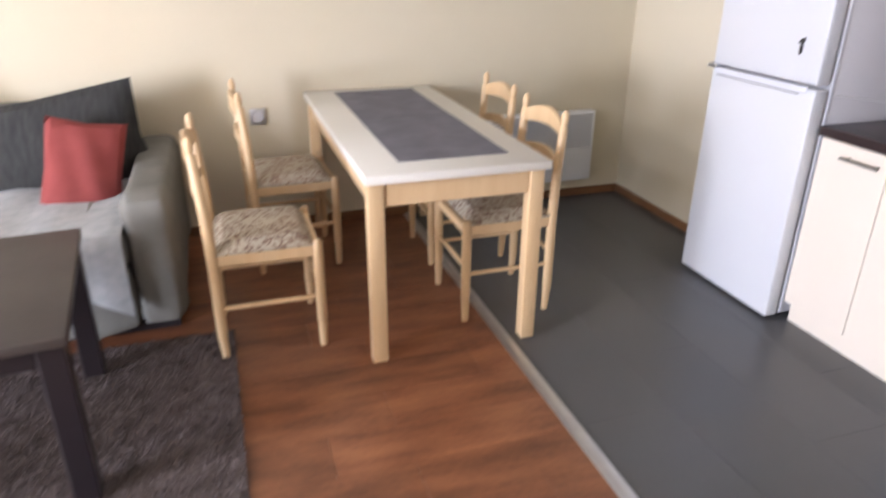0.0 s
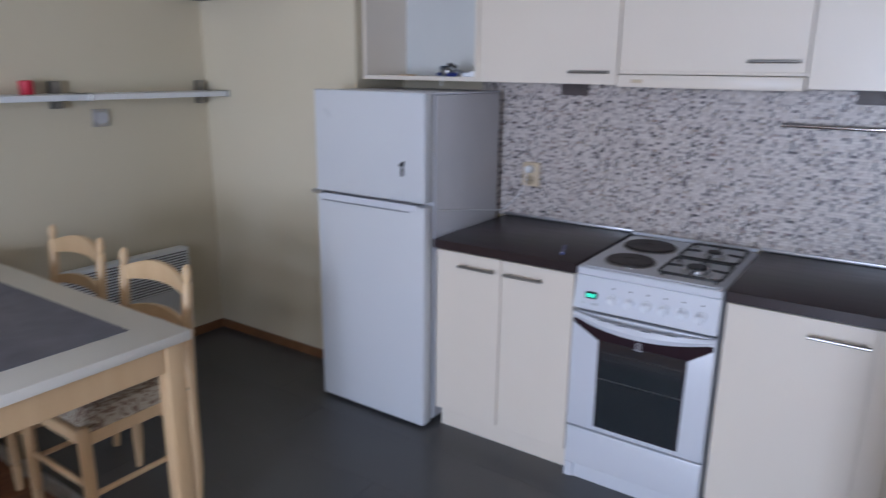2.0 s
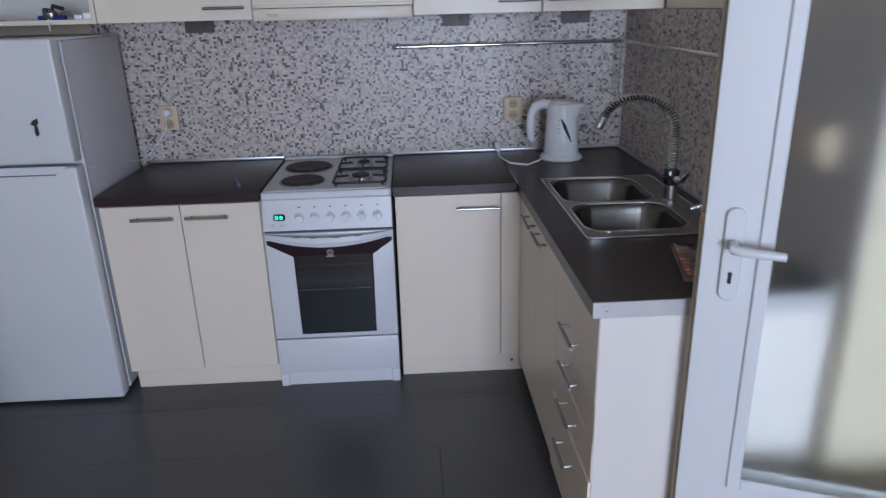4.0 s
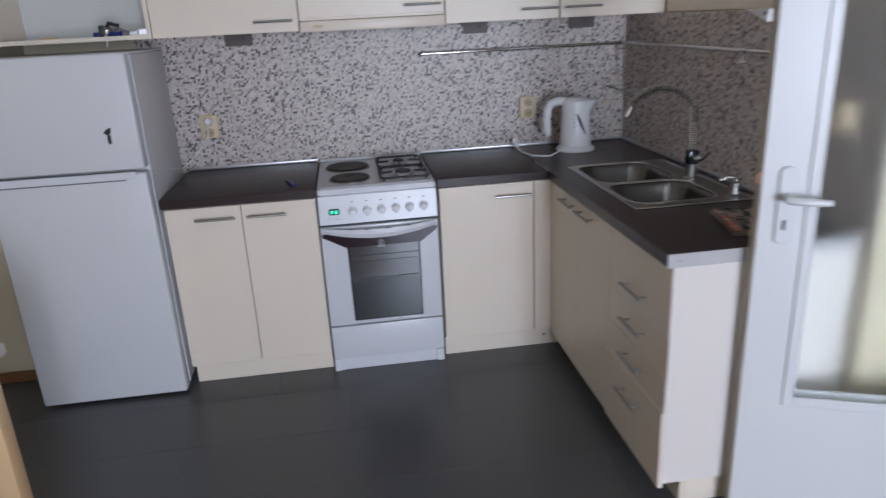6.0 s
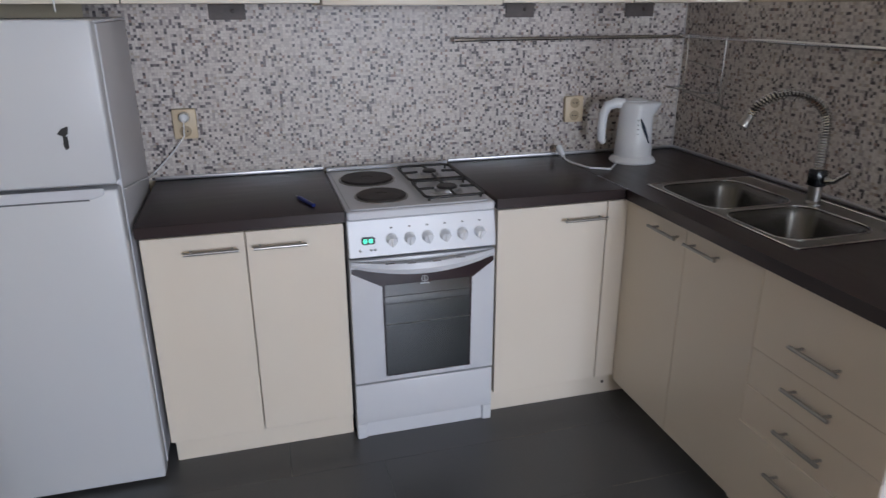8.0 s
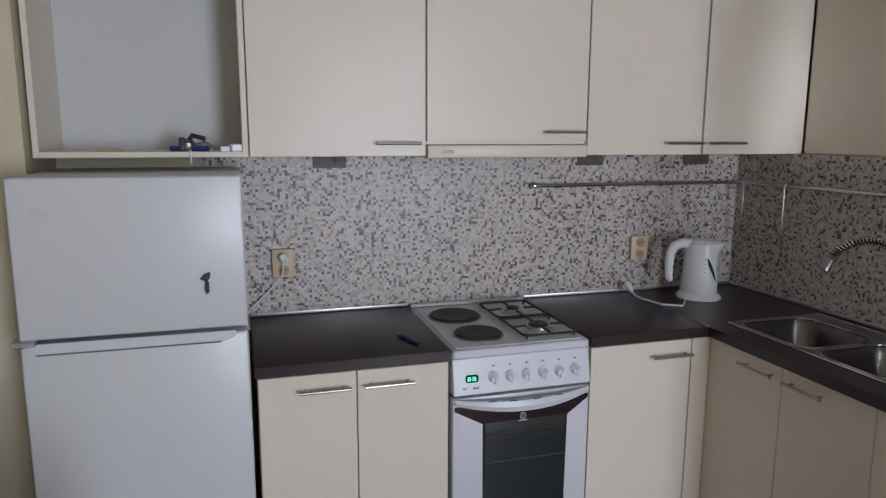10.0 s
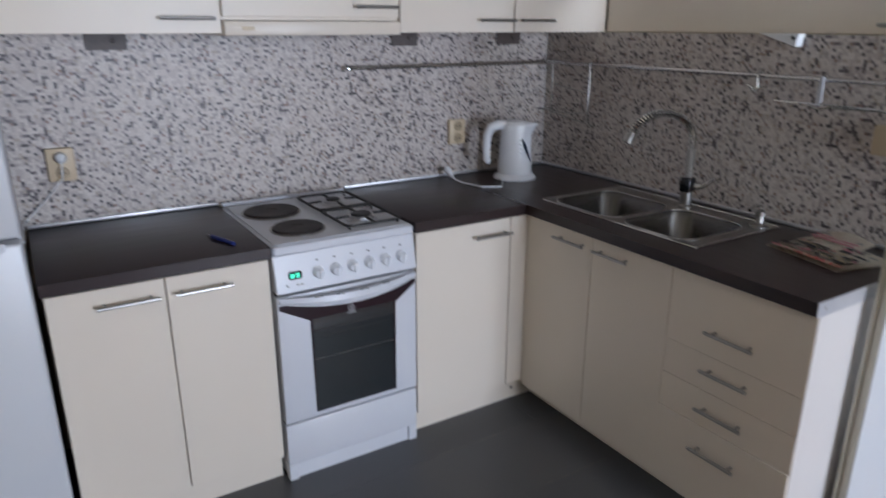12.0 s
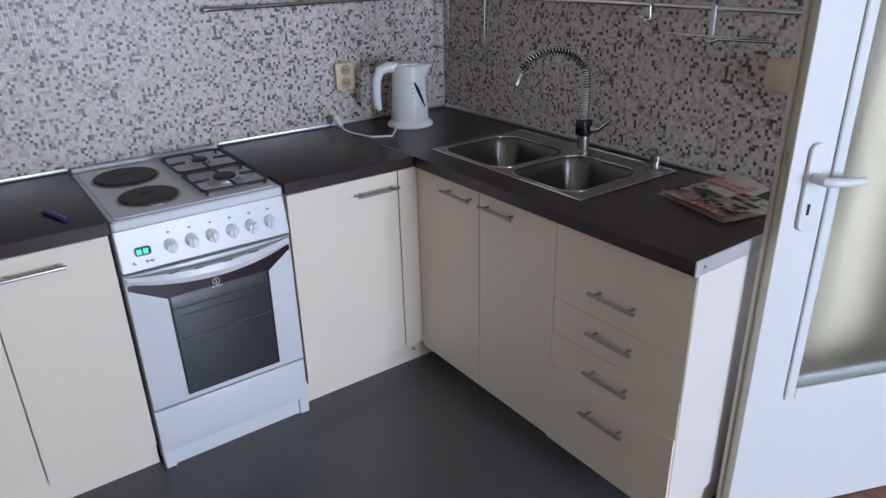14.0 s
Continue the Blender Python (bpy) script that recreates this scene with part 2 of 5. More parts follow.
def tube(points, r, seg=8, closed=False):
    """A round bar along a line of points; r may be one radius or one per point."""
    bm = bmesh.new()
    pts = [Vector(p) for p in points]
    rings, up = [], None
    for i, p in enumerate(pts):
        a = pts[i - 1] if (i or closed) else p
        b = pts[(i + 1) % len(pts)] if (i < len(pts) - 1 or closed) else p
        d = (b - a).normalized()
        if up is None:
            up = d.orthogonal().normalized()
        up = (up - d * up.dot(d)).normalized()
        side = d.cross(up)
        rad = r[i] if isinstance(r, (list, tuple)) else r
        rings.append([bm.verts.new(p + (up * math.cos(2 * math.pi * k / seg) + side * math.sin(2 * math.pi * k / seg)) * rad) for k in range(seg)])
    pairs = list(zip(rings, rings[1:])) + ([(rings[-1], rings[0])] if closed else [])
    for a, b in pairs:
        for k in range(seg):
            bm.faces.new((a[k], a[(k + 1) % seg], b[(k + 1) % seg], b[k]))
    if not closed:
        bm.faces.new(rings[0][::-1])
        bm.faces.new(rings[-1])
    return bm


def slab(outline, z0, z1, plane="z", bev=0.0):
    """A flat outline given thickness; plane y takes (x, z) pairs, plane x takes (y, z)."""
    bm = bmesh.new()
    put = {"z": lambda a, b, c: (a, b, c), "y": lambda a, b, c: (a, c, b), "x": lambda a, b, c: (c, a, b)}[plane]
    lo = [bm.verts.new(put(a, b, z0)) for a, b in outline]
    hi = [bm.verts.new(put(a, b, z1)) for a, b in outline]
    bm.faces.new(lo)
    bm.faces.new(hi)
    for i in range(len(lo)):
        j = (i + 1) % len(lo)
        bm.faces.new((lo[i], lo[j], hi[j], hi[i]))
    bmesh.ops.recalc_face_normals(bm, faces=bm.faces[:])
    if bev:
        bmesh.ops.bevel(bm, geom=bm.edges[:], offset=bev, segments=1, affect="EDGES")
    return bm


def smooth(me, angle=35):
    for f in me.polygons:
        f.use_smooth = True
    me.set_sharp_from_angle(angle=radians(angle))


def origin(ob):
    o = Vector()
    while ob:
        o += ob.location
        ob = ob.parent
    return o


def mesh_of(name, bm, material):
    bmesh.ops.recalc_face_normals(bm, faces=bm.faces[:])
    me = bpy.data.meshes.new(name)
    bm.to_mesh(me)
    bm.free()
    me.materials.append(material)
    smooth(me)
    return me


def part(name, bm, material, parent, label="", kind="", at=None):
    """One mesh, drawn in world places, under a thing or a part; or drawn about its own middle and set at a pose."""
    bmesh.ops.translate(bm, verts=bm.verts, vec=Vector() if at else -origin(parent))
    ob = new(name, mesh_of(name, bm, material))
    ob.parent = parent
    if at:
        ob.matrix_basis = at
    return tagged(ob, label, kind=kind)


def solid(name, bm, material, label="", category="", group="", kind=""):
    """A thing, or a piece of the setting, that is one mesh."""
    return tagged(new(name, mesh_of(name, bm, material)), label, category, group, kind)


def thing(name, x, y, z, label, category, group="", kind=""):
    ob = new(name)
    ob.location = (x, y, z)
    ob.empty_display_size = 0.05
    return tagged(ob, label, category, group, kind)


# ---- the room ----
XL, YS, YW, XR, ZC = -3.94, -0.36, -7.6, 0.42, 2.6
solid("floor", box(XL - 0.2, XR + 1.6, YW - 0.2, 0.2, -0.2, -0.012), M_GROUT, "concrete screed under the floor coverings", "floor", kind="structure")
floor_kitchen = tagged(new("floor_kitchen"), "dark grey stone-look floor boards with fine joints", "floor", kind="structure")
floor_living = tagged(new("floor_living"), "red-brown wood laminate floor boards", "floor", kind="structure")
solid("ceiling", box(XL - 0.2, XR + 1.6, YW - 0.2, 0.2, ZC, ZC + 0.15), M_CEIL, "plain white ceiling", "ceiling", kind="structure")
solid("wall_north", box(XL - 0.2, XR, 0.006, 0.2, 0, ZC), M_WALL, "cream painted wall behind the kitchen units", "wall", kind="structure")
solid("wall_pier", box(XL, -2.836, YS, 0.006, 0, ZC), M_WALL, "cream painted wall pier beside the fridge", "wall", kind="structure")
solid("wall_west", box(XL - 0.2, XL, YW, 0.006, 0, ZC), M_WALL, "cream painted wall behind sofa and table", "wall", kind="structure")
solid("wall_east", join(box(0.006, XR + 0.15, -1.80, 0.2, 0, 1.475), box(0.36, XR + 0.15, -1.80, 0.2, 1.475, ZC), box(0.05, 0.36, -1.80, 0.2, 2.163, ZC), box(0.05, 0.36, -1.80, -1.745, 1.475, 2.163)), M_WALL, "cream painted wall beside the sink", "wall", kind="structure")
doorway = join(box(XR, XR + 0.15, YW, -3.02, 0, ZC), box(XR, XR + 0.15, -2.14, -1.80, 0, ZC), box(XR, XR + 0.15, -3.02, -2.14, 2.06, ZC))
solid("wall_doorway", doorway, M_WALL, "cream painted wall with the doorway", "wall", kind="structure")
solid("wall_hall", join(box(XR + 1.4, XR + 1.55, -4.2, -1.0, 0, ZC), box(XR + 0.15, XR + 1.4, -1.15, -1.0, 0, ZC), box(XR + 0.15, XR + 1.4, -4.2, -4.05, 0, ZC)),
      M_WALL, "plain cream walls of the hall", "wall", kind="structure")
WX0, WX1, WZ0, WZ1 = -1.0, 0.38, 0.25, 2.25
solid("wall_south", join(box(XL - 0.2, WX0, YW - 0.2, YW, 0, ZC), box(WX1, XR + 0.15, YW - 0.2, YW, 0, ZC), box(WX0, WX1, YW - 0.2, YW, 0, WZ0),
      box(WX0, WX1, YW - 0.2, YW, WZ1, ZC)), M_WALL, "cream painted window wall", "wall", kind="structure")
win = tagged(new("window_1"), "wide white-framed window", "window", kind="structure")
win.location = (WX0, YW - 0.1, WZ0)
for a, b, c, d in ((WX0, WX1, WZ0, WZ0 + 0.06), (WX0, WX1, WZ1 - 0.06, WZ1), (WX0, WX0 + 0.06, WZ0 + 0.06, WZ1 - 0.06), (WX1 - 0.06, WX1, WZ0 + 0.06, WZ1 - 0.06),
                   (-0.35, -0.27, WZ0 + 0.06, WZ1 - 0.06)):
    part("window_frame", box(a, b, YW - 0.14, YW - 0.07, c, d, 0.005), M_PVC, win)
for a, b in ((WX0 + 0.06, -0.35), (-0.27, WX1 - 0.06)):
    pane = part("pane", box(a, b, YW - 0.11, YW - 0.105, WZ0 + 0.06, WZ1 - 0.06), M_GLASS, win)
    pane.visible_shadow = False
for a, b, c, d in ((XL + 0.002, XL + 0.016, -6.9, YS - 0.016), (XL + 0.002, -2.84, YS - 0.016, YS - 0.002)):
    solid("baseboard", box(a, b, c, d, 0.0, 0.052, 0.004), M_BASEB, "brown wooden skirting board", "baseboard", kind="structure")
solid("trim_threshold", slab([(-1.825, 0.0), (-1.815, 0.006), (-1.782, 0.006), (-1.772, 0.0)], XL + 0.02, XR - 0.01, "x"), M_ALU,
      "flat aluminium threshold strip between the floors", "trim", kind="structure")

# ---- kitchen: base units ----


def bar_handle(p, q, out, parent):
    """A steel bar on two short posts, from p to q, standing off towards out."""
    p, q, o = Vector(p), Vector(q), Vector(out)
    d = (q - p).normalized()
    bm = tube([p + o, q + o], 0.0055, 10)
    for e in (p + d * 0.02, q - d * 0.02):
        bm = join(bm, tube([e, e + o], 0.004, 8))
    return part("handle", bm, M_STEEL, parent, "brushed steel bar handle")


ZT, ZB = 0.852, 0.815
FY, FX = -0.60, -0.57

unit = thing("base_cabinet", -1.9, -0.3, 0, "cream two-door base cabinet beside the fridge", "cabinet", "kitchen base units")
part("body", box(-2.205, -1.592, -0.58, -0.01, 0.095, ZB - 0.001, 0.001), M_CAB, unit)
part("plinth", box(-2.195, -1.592, -0.565, -0.55, 0.0, 0.093, 0.001), M_CAB, unit)
for a, b, h0, h1 in ((-2.203, -1.901, -2.083, -1.92), (-1.897, -1.594, -1.876, -1.713)):
    d = part("door", box(a, b, FY, FY + 0.018, 0.095, ZB - 0.006, 0.0015), M_CAB, unit)
    bar_handle((h0, FY, 0.76), (h1, FY, 0.76), (0, -0.028, 0), d)

unit = thing("base_cabinet", -0.83, -0.3, 0, "cream single-door corner base cabinet beside the cooker", "cabinet", "kitchen base units")
part("body", box(-1.068, -0.575, -0.58, -0.01, 0.095, ZB - 0.001, 0.001), M_CAB, unit)
part("plinth", box(-1.068, -0.497, -0.565, -0.55, 0.0, 0.093, 0.001), M_CAB, unit)
part("drain_stop", lathe([(0.006, 0), (0.006, 0.002), (0.003, 0.003)], 10), M_BROWNP, unit, at=pose(0.235, -0.266, 0.05, 90))
d = part("door", box(-1.066, -0.652, FY, FY + 0.018, 0.095, ZB - 0.006, 0.0015), M_CAB, unit)
bar_handle((-0.825, FY, 0.756), (-0.661, FY, 0.756), (0, -0.028, 0), d)
part("filler_strip", join(box(-0.648, -0.5705, FY, FY + 0.018, 0.095, ZB - 0.006, 0.0015), box(-0.5695, -0.5525, FY - 0.0005, FY + 0.018, 0.096, ZB - 0.006)), M_CAB, unit)

unit = thing("sink_cabinet", -0.3, -0.95, 0, "cream two-door cabinet under the sink", "cabinet", "kitchen base units")
part("body", join(box(-0.55, -0.535, -1.300, -0.605, 0.095, ZB - 0.001), box(-0.55, -0.01, -0.62, -0.605, 0.095, ZB - 0.001), box(-0.55, -0.01, -1.300, -1.285, 0.095, ZB - 0.001),
     box(-0.55, -0.01, -1.285, -0.62, 0.095, 0.11)), M_CAB, unit)
part("plinth", box(-0.495, -0.48, -1.302, -0.55, 0.0, 0.093, 0.001), M_CAB, unit)
for a, b, h0, h1 in ((-0.955, -0.6015, -0.78, -0.933), (-1.3005, -0.957, -0.982, -1.135)):
    d = part("door", box(FX, FX + 0.018, a, b, 0.076, ZB - 0.006, 0.0015), M_CAB, unit)
    bar_handle((FX, h0, 0.77), (FX, h1, 0.77), (-0.028, 0, 0), d)

unit = thing("drawer_cabinet", -0.3, -1.53, 0, "cream four-drawer cabinet at the end of the run", "cabinet", "kitchen base units")
part("body", box(-0.55, -0.01, -1.735, -1.305, 0.095, ZB - 0.001, 0.001), M_CAB, unit)
part("side_panel", box(-0.568, -0.01, -1.755, -1.737, 0.093, ZB - 0.001, 0.001), M_PANEL, unit, "off-white end panel")
part("plinth", join(box(-0.495, -0.48, -1.74, -1.304, 0.0, 0.093, 0.001), box(-0.479, -0.05, -1.74, -1.725, 0.0, 0.092, 0.001)), M_CAB, unit)
for z0, z1, hz, dx in ((0.5762, ZB - 0.006, 0.655, 0), (0.4610, 0.575, 0.532, 0.0008), (0.3452, 0.4598, 0.405, -0.0008), (0.076, 0.344, 0.27, -0.006)):
    d = part("drawer_front", box(FX + dx, FX + dx + 0.018, -1.752, -1.3025, z0, z1, 0.001), M_CAB, unit)
    bar_handle((FX + dx, -1.453, hz), (FX + dx, -1.607, hz), (-0.028, 0, 0), d)

wt = thing("worktop", -2.212, -0.3, ZB, "dark wenge laminate worktop beside the fridge", "worktop")
part("board", box(-2.212, -1.588, -0.610, -0.004, ZB, ZT, 0.002, 2), M_TOP, wt)
part("front_edge", box(-2.212, -1.588, -0.6125, -0.6103, ZB + 0.001, ZT - 0.001, 0.0008), M_TOP, wt)
wt = thing("worktop", -1.074, -0.3, ZB, "dark wenge laminate worktop in the corner", "worktop")
part("board", box(-1.074, -0.590, -0.610, -0.004, ZB, ZT, 0.002, 2), M_TOP, wt)
part("front_edge", box(-1.074, -0.590, -0.6125, -0.6103, ZB + 0.001, ZT - 0.001, 0.0008), M_TOP, wt)
wt = thing("worktop", -0.3, -0.9, ZB, "dark wenge laminate worktop around the sink", "worktop")
SX0, SX1, SY0, SY1 = -0.49, -0.055, -1.31, -0.585
part("board", join(box(-0.588, SX0 + 0.012, -1.752, -0.004, ZB, ZT), box(SX0 + 0.012, SX1 - 0.012, SY1 - 0.012, -0.004, ZB, ZT), box(SX0 + 0.012, SX1 - 0.012, -1.752, SY0 + 0.012, ZB, ZT),
     box(SX1 - 0.012, -0.004, -1.752, -0.004, ZB, ZT)), M_TOP_R, wt)
cap = part("end_cap", box(-0.588, -0.006, -1.757, -1.7525, ZB - 0.003, ZT + 0.001, 0.001), M_EDGE, wt, "thin aluminium end cap")
part("screw", lathe([(0.004, 0), (0.004, 0.001), (0.002, 0.0015)], 10), M_STEEL, cap, at=pose(-0.255, -0.857, 0.018, 90))
part("joint_strip", box(-0.5895, -0.586, -0.612, -0.4, ZT - 0.002, ZT + 0.0015), M_ALU, wt)
for a, b, c, d in ((-2.212, -1.588, -0.016, -0.005), (-1.074, -0.004, -0.016, -0.005), (-0.016, -0.005, -1.752, -0.018)):
    solid("trim_worktop", box(a, b, c, d, ZT + 0.0005, ZT + 0.015, 0.003, 2), M_ALU, "aluminium sealing strip along the mosaic", "trim", kind="structure")

# ---- sink and tap ----


def rounded(x0, x1, y0, y1, r, n=6):
    out = []
    for cx, cy, a in ((x1 - r, y1 - r, 0), (x0 + r, y1 - r, 90), (x0 + r, y0 + r, 180), (x1 - r, y0 + r, 270)):
        for i in range(n + 1):
            t = radians(a + 90 * i / n)
            out.append((cx + r * math.cos(t), cy + r * math.sin(t)))
    return out


def bowl(x0, x1, y0, y1, z, depth):
    bm = bmesh.new()
    rings = []
    for inset, dz, r in ((-0.012, 0.0, 0.07), (0.0, -0.003, 0.07), (0.008, -0.02, 0.07), (0.016, -depth + 0.03, 0.07), (0.03, -depth + 0.008, 0.065), (0.06, -depth, 0.05)):
        rings.append([bm.verts.new((a, b, z + dz)) for a, b in rounded(x0 + inset, x1 - inset, y0 + inset, y1 - inset, r)])
    for a, b in zip(rings, rings[1:]):
        for i in range(len(a)):
            j = (i + 1) % len(a)
            bm.faces.new((a[i], a[j], b[j], b[i]))
    bm.faces.new(rings[-1])
    return bm


sink = thing("sink", -0.27, -0.95, ZT, "stainless steel double-bowl sink set into the worktop", "sink")
B1, B2 = (-0.464, -0.155, -0.932, -0.618), (-0.464, -0.155, -1.250, -0.972)
zr = ZT + 0.004
part("rim", join(box(SX0, B1[0] - 0.011, SY0, SY1, ZT + 0.0005, zr, 0.0015), box(B1[1] + 0.011, SX1, SY0, SY1, ZT + 0.0005, zr, 0.0015),
     box(B1[0] - 0.011, B1[1] + 0.011, B1[3] + 0.011, SY1, ZT + 0.0005, zr), box(B1[0] - 0.011, B1[1] + 0.011, B2[3] + 0.011, B1[2] - 0.011, ZT + 0.0005, zr),
     box(B1[0] - 0.011, B1[1] + 0.011, SY0, B2[2] - 0.011, ZT + 0.0005, zr)), M_STEEL, sink)
for b in (B1, B2):
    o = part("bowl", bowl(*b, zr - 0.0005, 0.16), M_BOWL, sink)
    corners = bmesh.new()
    ring = [corners.verts.new((x, y, zr - 0.0003)) for x, y in rounded(b[0] - 0.012, b[1] + 0.012, b[2] - 0.012, b[3] + 0.012, 0.002)]
    inner = [corners.verts.new((x, y, zr - 0.0003)) for x, y in rounded(b[0] - 0.011, b[1] + 0.011, b[2] - 0.011, b[3] + 0.011, 0.07)]
    for i in range(len(ring)):
        j = (i + 1) % len(ring)
        corners.faces.new((ring[i], ring[j], inner[j], inner[i]))
    part("bowl_corner", corners, M_STEEL, sink)
    part("bowl_bead", tube([(x, y, zr + 0.0005) for x, y in rounded(b[0] - 0.009, b[1] + 0.009, b[2] - 0.009, b[3] + 0.009, 0.07)], 0.003, 8, True), M_CHROME, sink, "polished bowl edge")
    part("drain", lathe([(0.042, 0), (0.042, 0.004), (0.03, 0.006), (0.02, 0.002)], 20, (b[0] + b[1]) / 2, (b[2] + b[3]) / 2, ZT - 0.156), M_CHROME, o)

part("rim_bead", tube([(x, y, ZT + 0.003) for x, y in rounded(SX0 + 0.001, SX1 - 0.001, SY0 + 0.001, SY1 - 0.001, 0.012, 4)], 0.0035, 8, True), M_CHROME, sink, "polished outer edge")

TX, TY = -0.118, -0.965
tap = thing("kitchen_tap", TX, TY, zr, "chrome spring-neck kitchen tap behind the bowls", "tap")
part("base", lathe([(0.027, 0), (0.027, 0.008), (0.021, 0.014), (0.021, 0.06)], 20, TX, TY, zr), M_STEEL, tap)
# chrome block: the dark room it mirrors is painted as a near-black colour
part("valve_block", box(TX - 0.021, TX + 0.021, TY - 0.022, TY + 0.022, zr + 0.06, zr + 0.115, 0.006, 2), M_OVEN, tap, "square chrome block, dark reflection put into its colour")
lev = part("lever", tube([(TX + 0.01, TY - 0.03, zr + 0.085), (TX + 0.015, TY - 0.055, zr + 0.088), (TX + 0.02, TY - 0.10, zr + 0.125)], [0.015, 0.009, 0.006], 10), M_CHROME, tap)
neck = [(TX, TY, zr + 0.115 + 0.135 * i / 8) for i in range(9)]
ax, ay, az = -0.225, 0.09, zr + 0.25
for i in range(1, 17):
    a = math.pi * 0.90 * i / 16
    s = (1 - math.cos(a)) / 2
    neck.append((TX + ax * s, TY + ay * s, az + 0.10 * math.sin(a)))
ribs = [(0.0165 if i % 2 else 0.0140, 0.0045 * i) for i in range(24)]
part("sleeve", lathe(ribs, 18, TX, TY, zr + 0.116), M_STEEL, tap, "tightly wound lower spring")
part("hose", tube(neck, 0.0075, 10), M_BLACK, tap, "dark rubber hose")
coil, turns = [], 46
for i in range(turns * 8 + 1):
    f = i / (turns * 8) * (len(neck) - 1)
    k = min(int(f), len(neck) - 2)
    p = Vector(neck[k]).lerp(Vector(neck[k + 1]), f - k)
    t = (Vector(neck[k + 1]) - Vector(neck[k])).normalized()
    n1 = t.cross(Vector((0.38, 0.92, 0))).normalized()
    n2 = t.cross(n1)
    a = 2 * math.pi * i / 8
    coil.append(p + (n1 * math.cos(a) + n2 * math.sin(a)) * 0.0145)
part("spring", tube(coil, 0.0028, 6), M_CHROME, tap, "chrome coil spring")
e = Vector(neck[-1])
d = (Vector(neck[-1]) - Vector(neck[-2])).normalized()
part("spray_head", tube([e - d * 0.012, e + d * 0.006, e + d * 0.012, e + d * 0.036, e + d * 0.040], [0.013, 0.014, 0.017, 0.0185, 0.015], 14), M_STEEL, tap)

soap = thing("soap_dispenser", -0.11, -1.265, zr, "small chrome soap dispenser on the sink rim", "soap dispenser")
part("collar", lathe([(0.030, 0), (0.030, 0.007), (0.015, 0.013), (0.013, 0.035), (0.017, 0.038), (0.017, 0.052), (0.008, 0.058)], 18, -0.11, -1.265, zr), M_STEEL, soap)
part("spout", tube([(-0.11, -1.265, zr + 0.055), (-0.11, -1.265, zr + 0.07), (-0.135, -1.262, zr + 0.074), (-0.165, -1.258, zr + 0.062)], 0.006, 8), M_CHROME, soap)

# ---- cooker ----
CX0, CX1, CY = -1.584, -1.080, -0.615
CM = (CX0 + CX1) / 2
ck = thing("cooker", CM, -0.32, 0, "white freestanding cooker with two hotplates and two gas burners", "cooker")
part("body", box(CX0 + 0.002, CX1 - 0.002, -0.575, -0.03, 0.012, 0.815, 0.002), M_WHITE, ck)
part("hob", join(slab(rounded(CX0, CX1, -0.612, -0.02, 0.012, 4), 0.818, 0.846, "z", 0.004), slab(rounded(CX0 + 0.015, CX1 - 0.015, -0.595, -0.04, 0.02, 4), 0.846, 0.850, "z", 0.002)), M_WHITE, ck)
part("back_ledge", box(CX0 + 0.004, CX1 - 0.004, -0.036, -0.02, 0.85, 0.864, 0.003), M_WHITE, ck)
panel = part("control_panel", slab([(-0.57, 0.695), (-0.628, 0.695), (-0.606, 0.817), (-0.57, 0.817)], CX0 + 0.001, CX1 - 0.001, "x", 0.003), M_WHITE, ck)


def on_panel(z):
    return -0.628 + (z - 0.695) / 0.122 * 0.022


for i in range(6):
    x = -1.440 + i * 0.0605
    y = on_panel(0.748)
    k = part("knob", lathe([(0.020, 0), (0.020, 0.003), (0.0175, 0.005), (0.016, 0.018), (0.014, 0.022)], 22), M_KETTLE, panel,
             at=Matrix.Translation(Vector((x, y, 0.748)) - origin(panel)) @ pose(0, 0, 0, 100, 0, 0) @ pose(0, 0, 0, 0, 0, (0, 0, 12, 0, -10, 0)[i]))
    part("grip", box(-0.0045, 0.0045, -0.016, 0.016, 0.018, 0.028, 0.002), M_KETTLE, k, at=Matrix())
    part("mark", box(x - 0.004, x + 0.004, on_panel(0.785) - 0.0008, on_panel(0.785) + 0.003, 0.783, 0.788), M_SEAL, panel)
yd = on_panel(0.75)
disp = part("display_window", slab(rounded(-1.540, -1.495, 0.736, 0.762, 0.008, 4), yd - 0.0025, yd + 0.006, "y"), M_OVEN, panel)
for x in (-1.528, -1.510):
    part("digit_bar", join(box(x - 0.006, x + 0.006, yd - 0.004, yd - 0.0025, 0.742, 0.745), box(x - 0.006, x + 0.006, yd - 0.004, yd - 0.0025, 0.7475, 0.7505), box(x - 0.006, x + 0.006, yd - 0.004, yd - 0.0025, 0.753, 0.756),
         box(x - 0.006, x - 0.003, yd - 0.004, yd - 0.0025, 0.742, 0.756), box(x + 0.003, x + 0.006, yd - 0.004, yd - 0.0025, 0.742, 0.756)), M_DISPLAY, disp, "glowing green digit")
for x in (-1.545, -1.510, -1.497):
    part("button", lathe([(0.005, 0), (0.005, 0.003), (0.003, 0.004)], 12), M_ALU, panel,
         at=Matrix.Translation(Vector((x, on_panel(0.72), 0.72)) - origin(panel)) @ pose(0, 0, 0, 100))
part("gap", box(CX0 + 0.004, CX1 - 0.004, -0.60, -0.575, 0.684, 0.696), M_SEAM, ck)
od = part("oven_door", box(CX0 + 0.001, CX1 - 0.001, -0.620, -0.58, 0.226, 0.683, 0.004, 2), M_WHITE, ck)
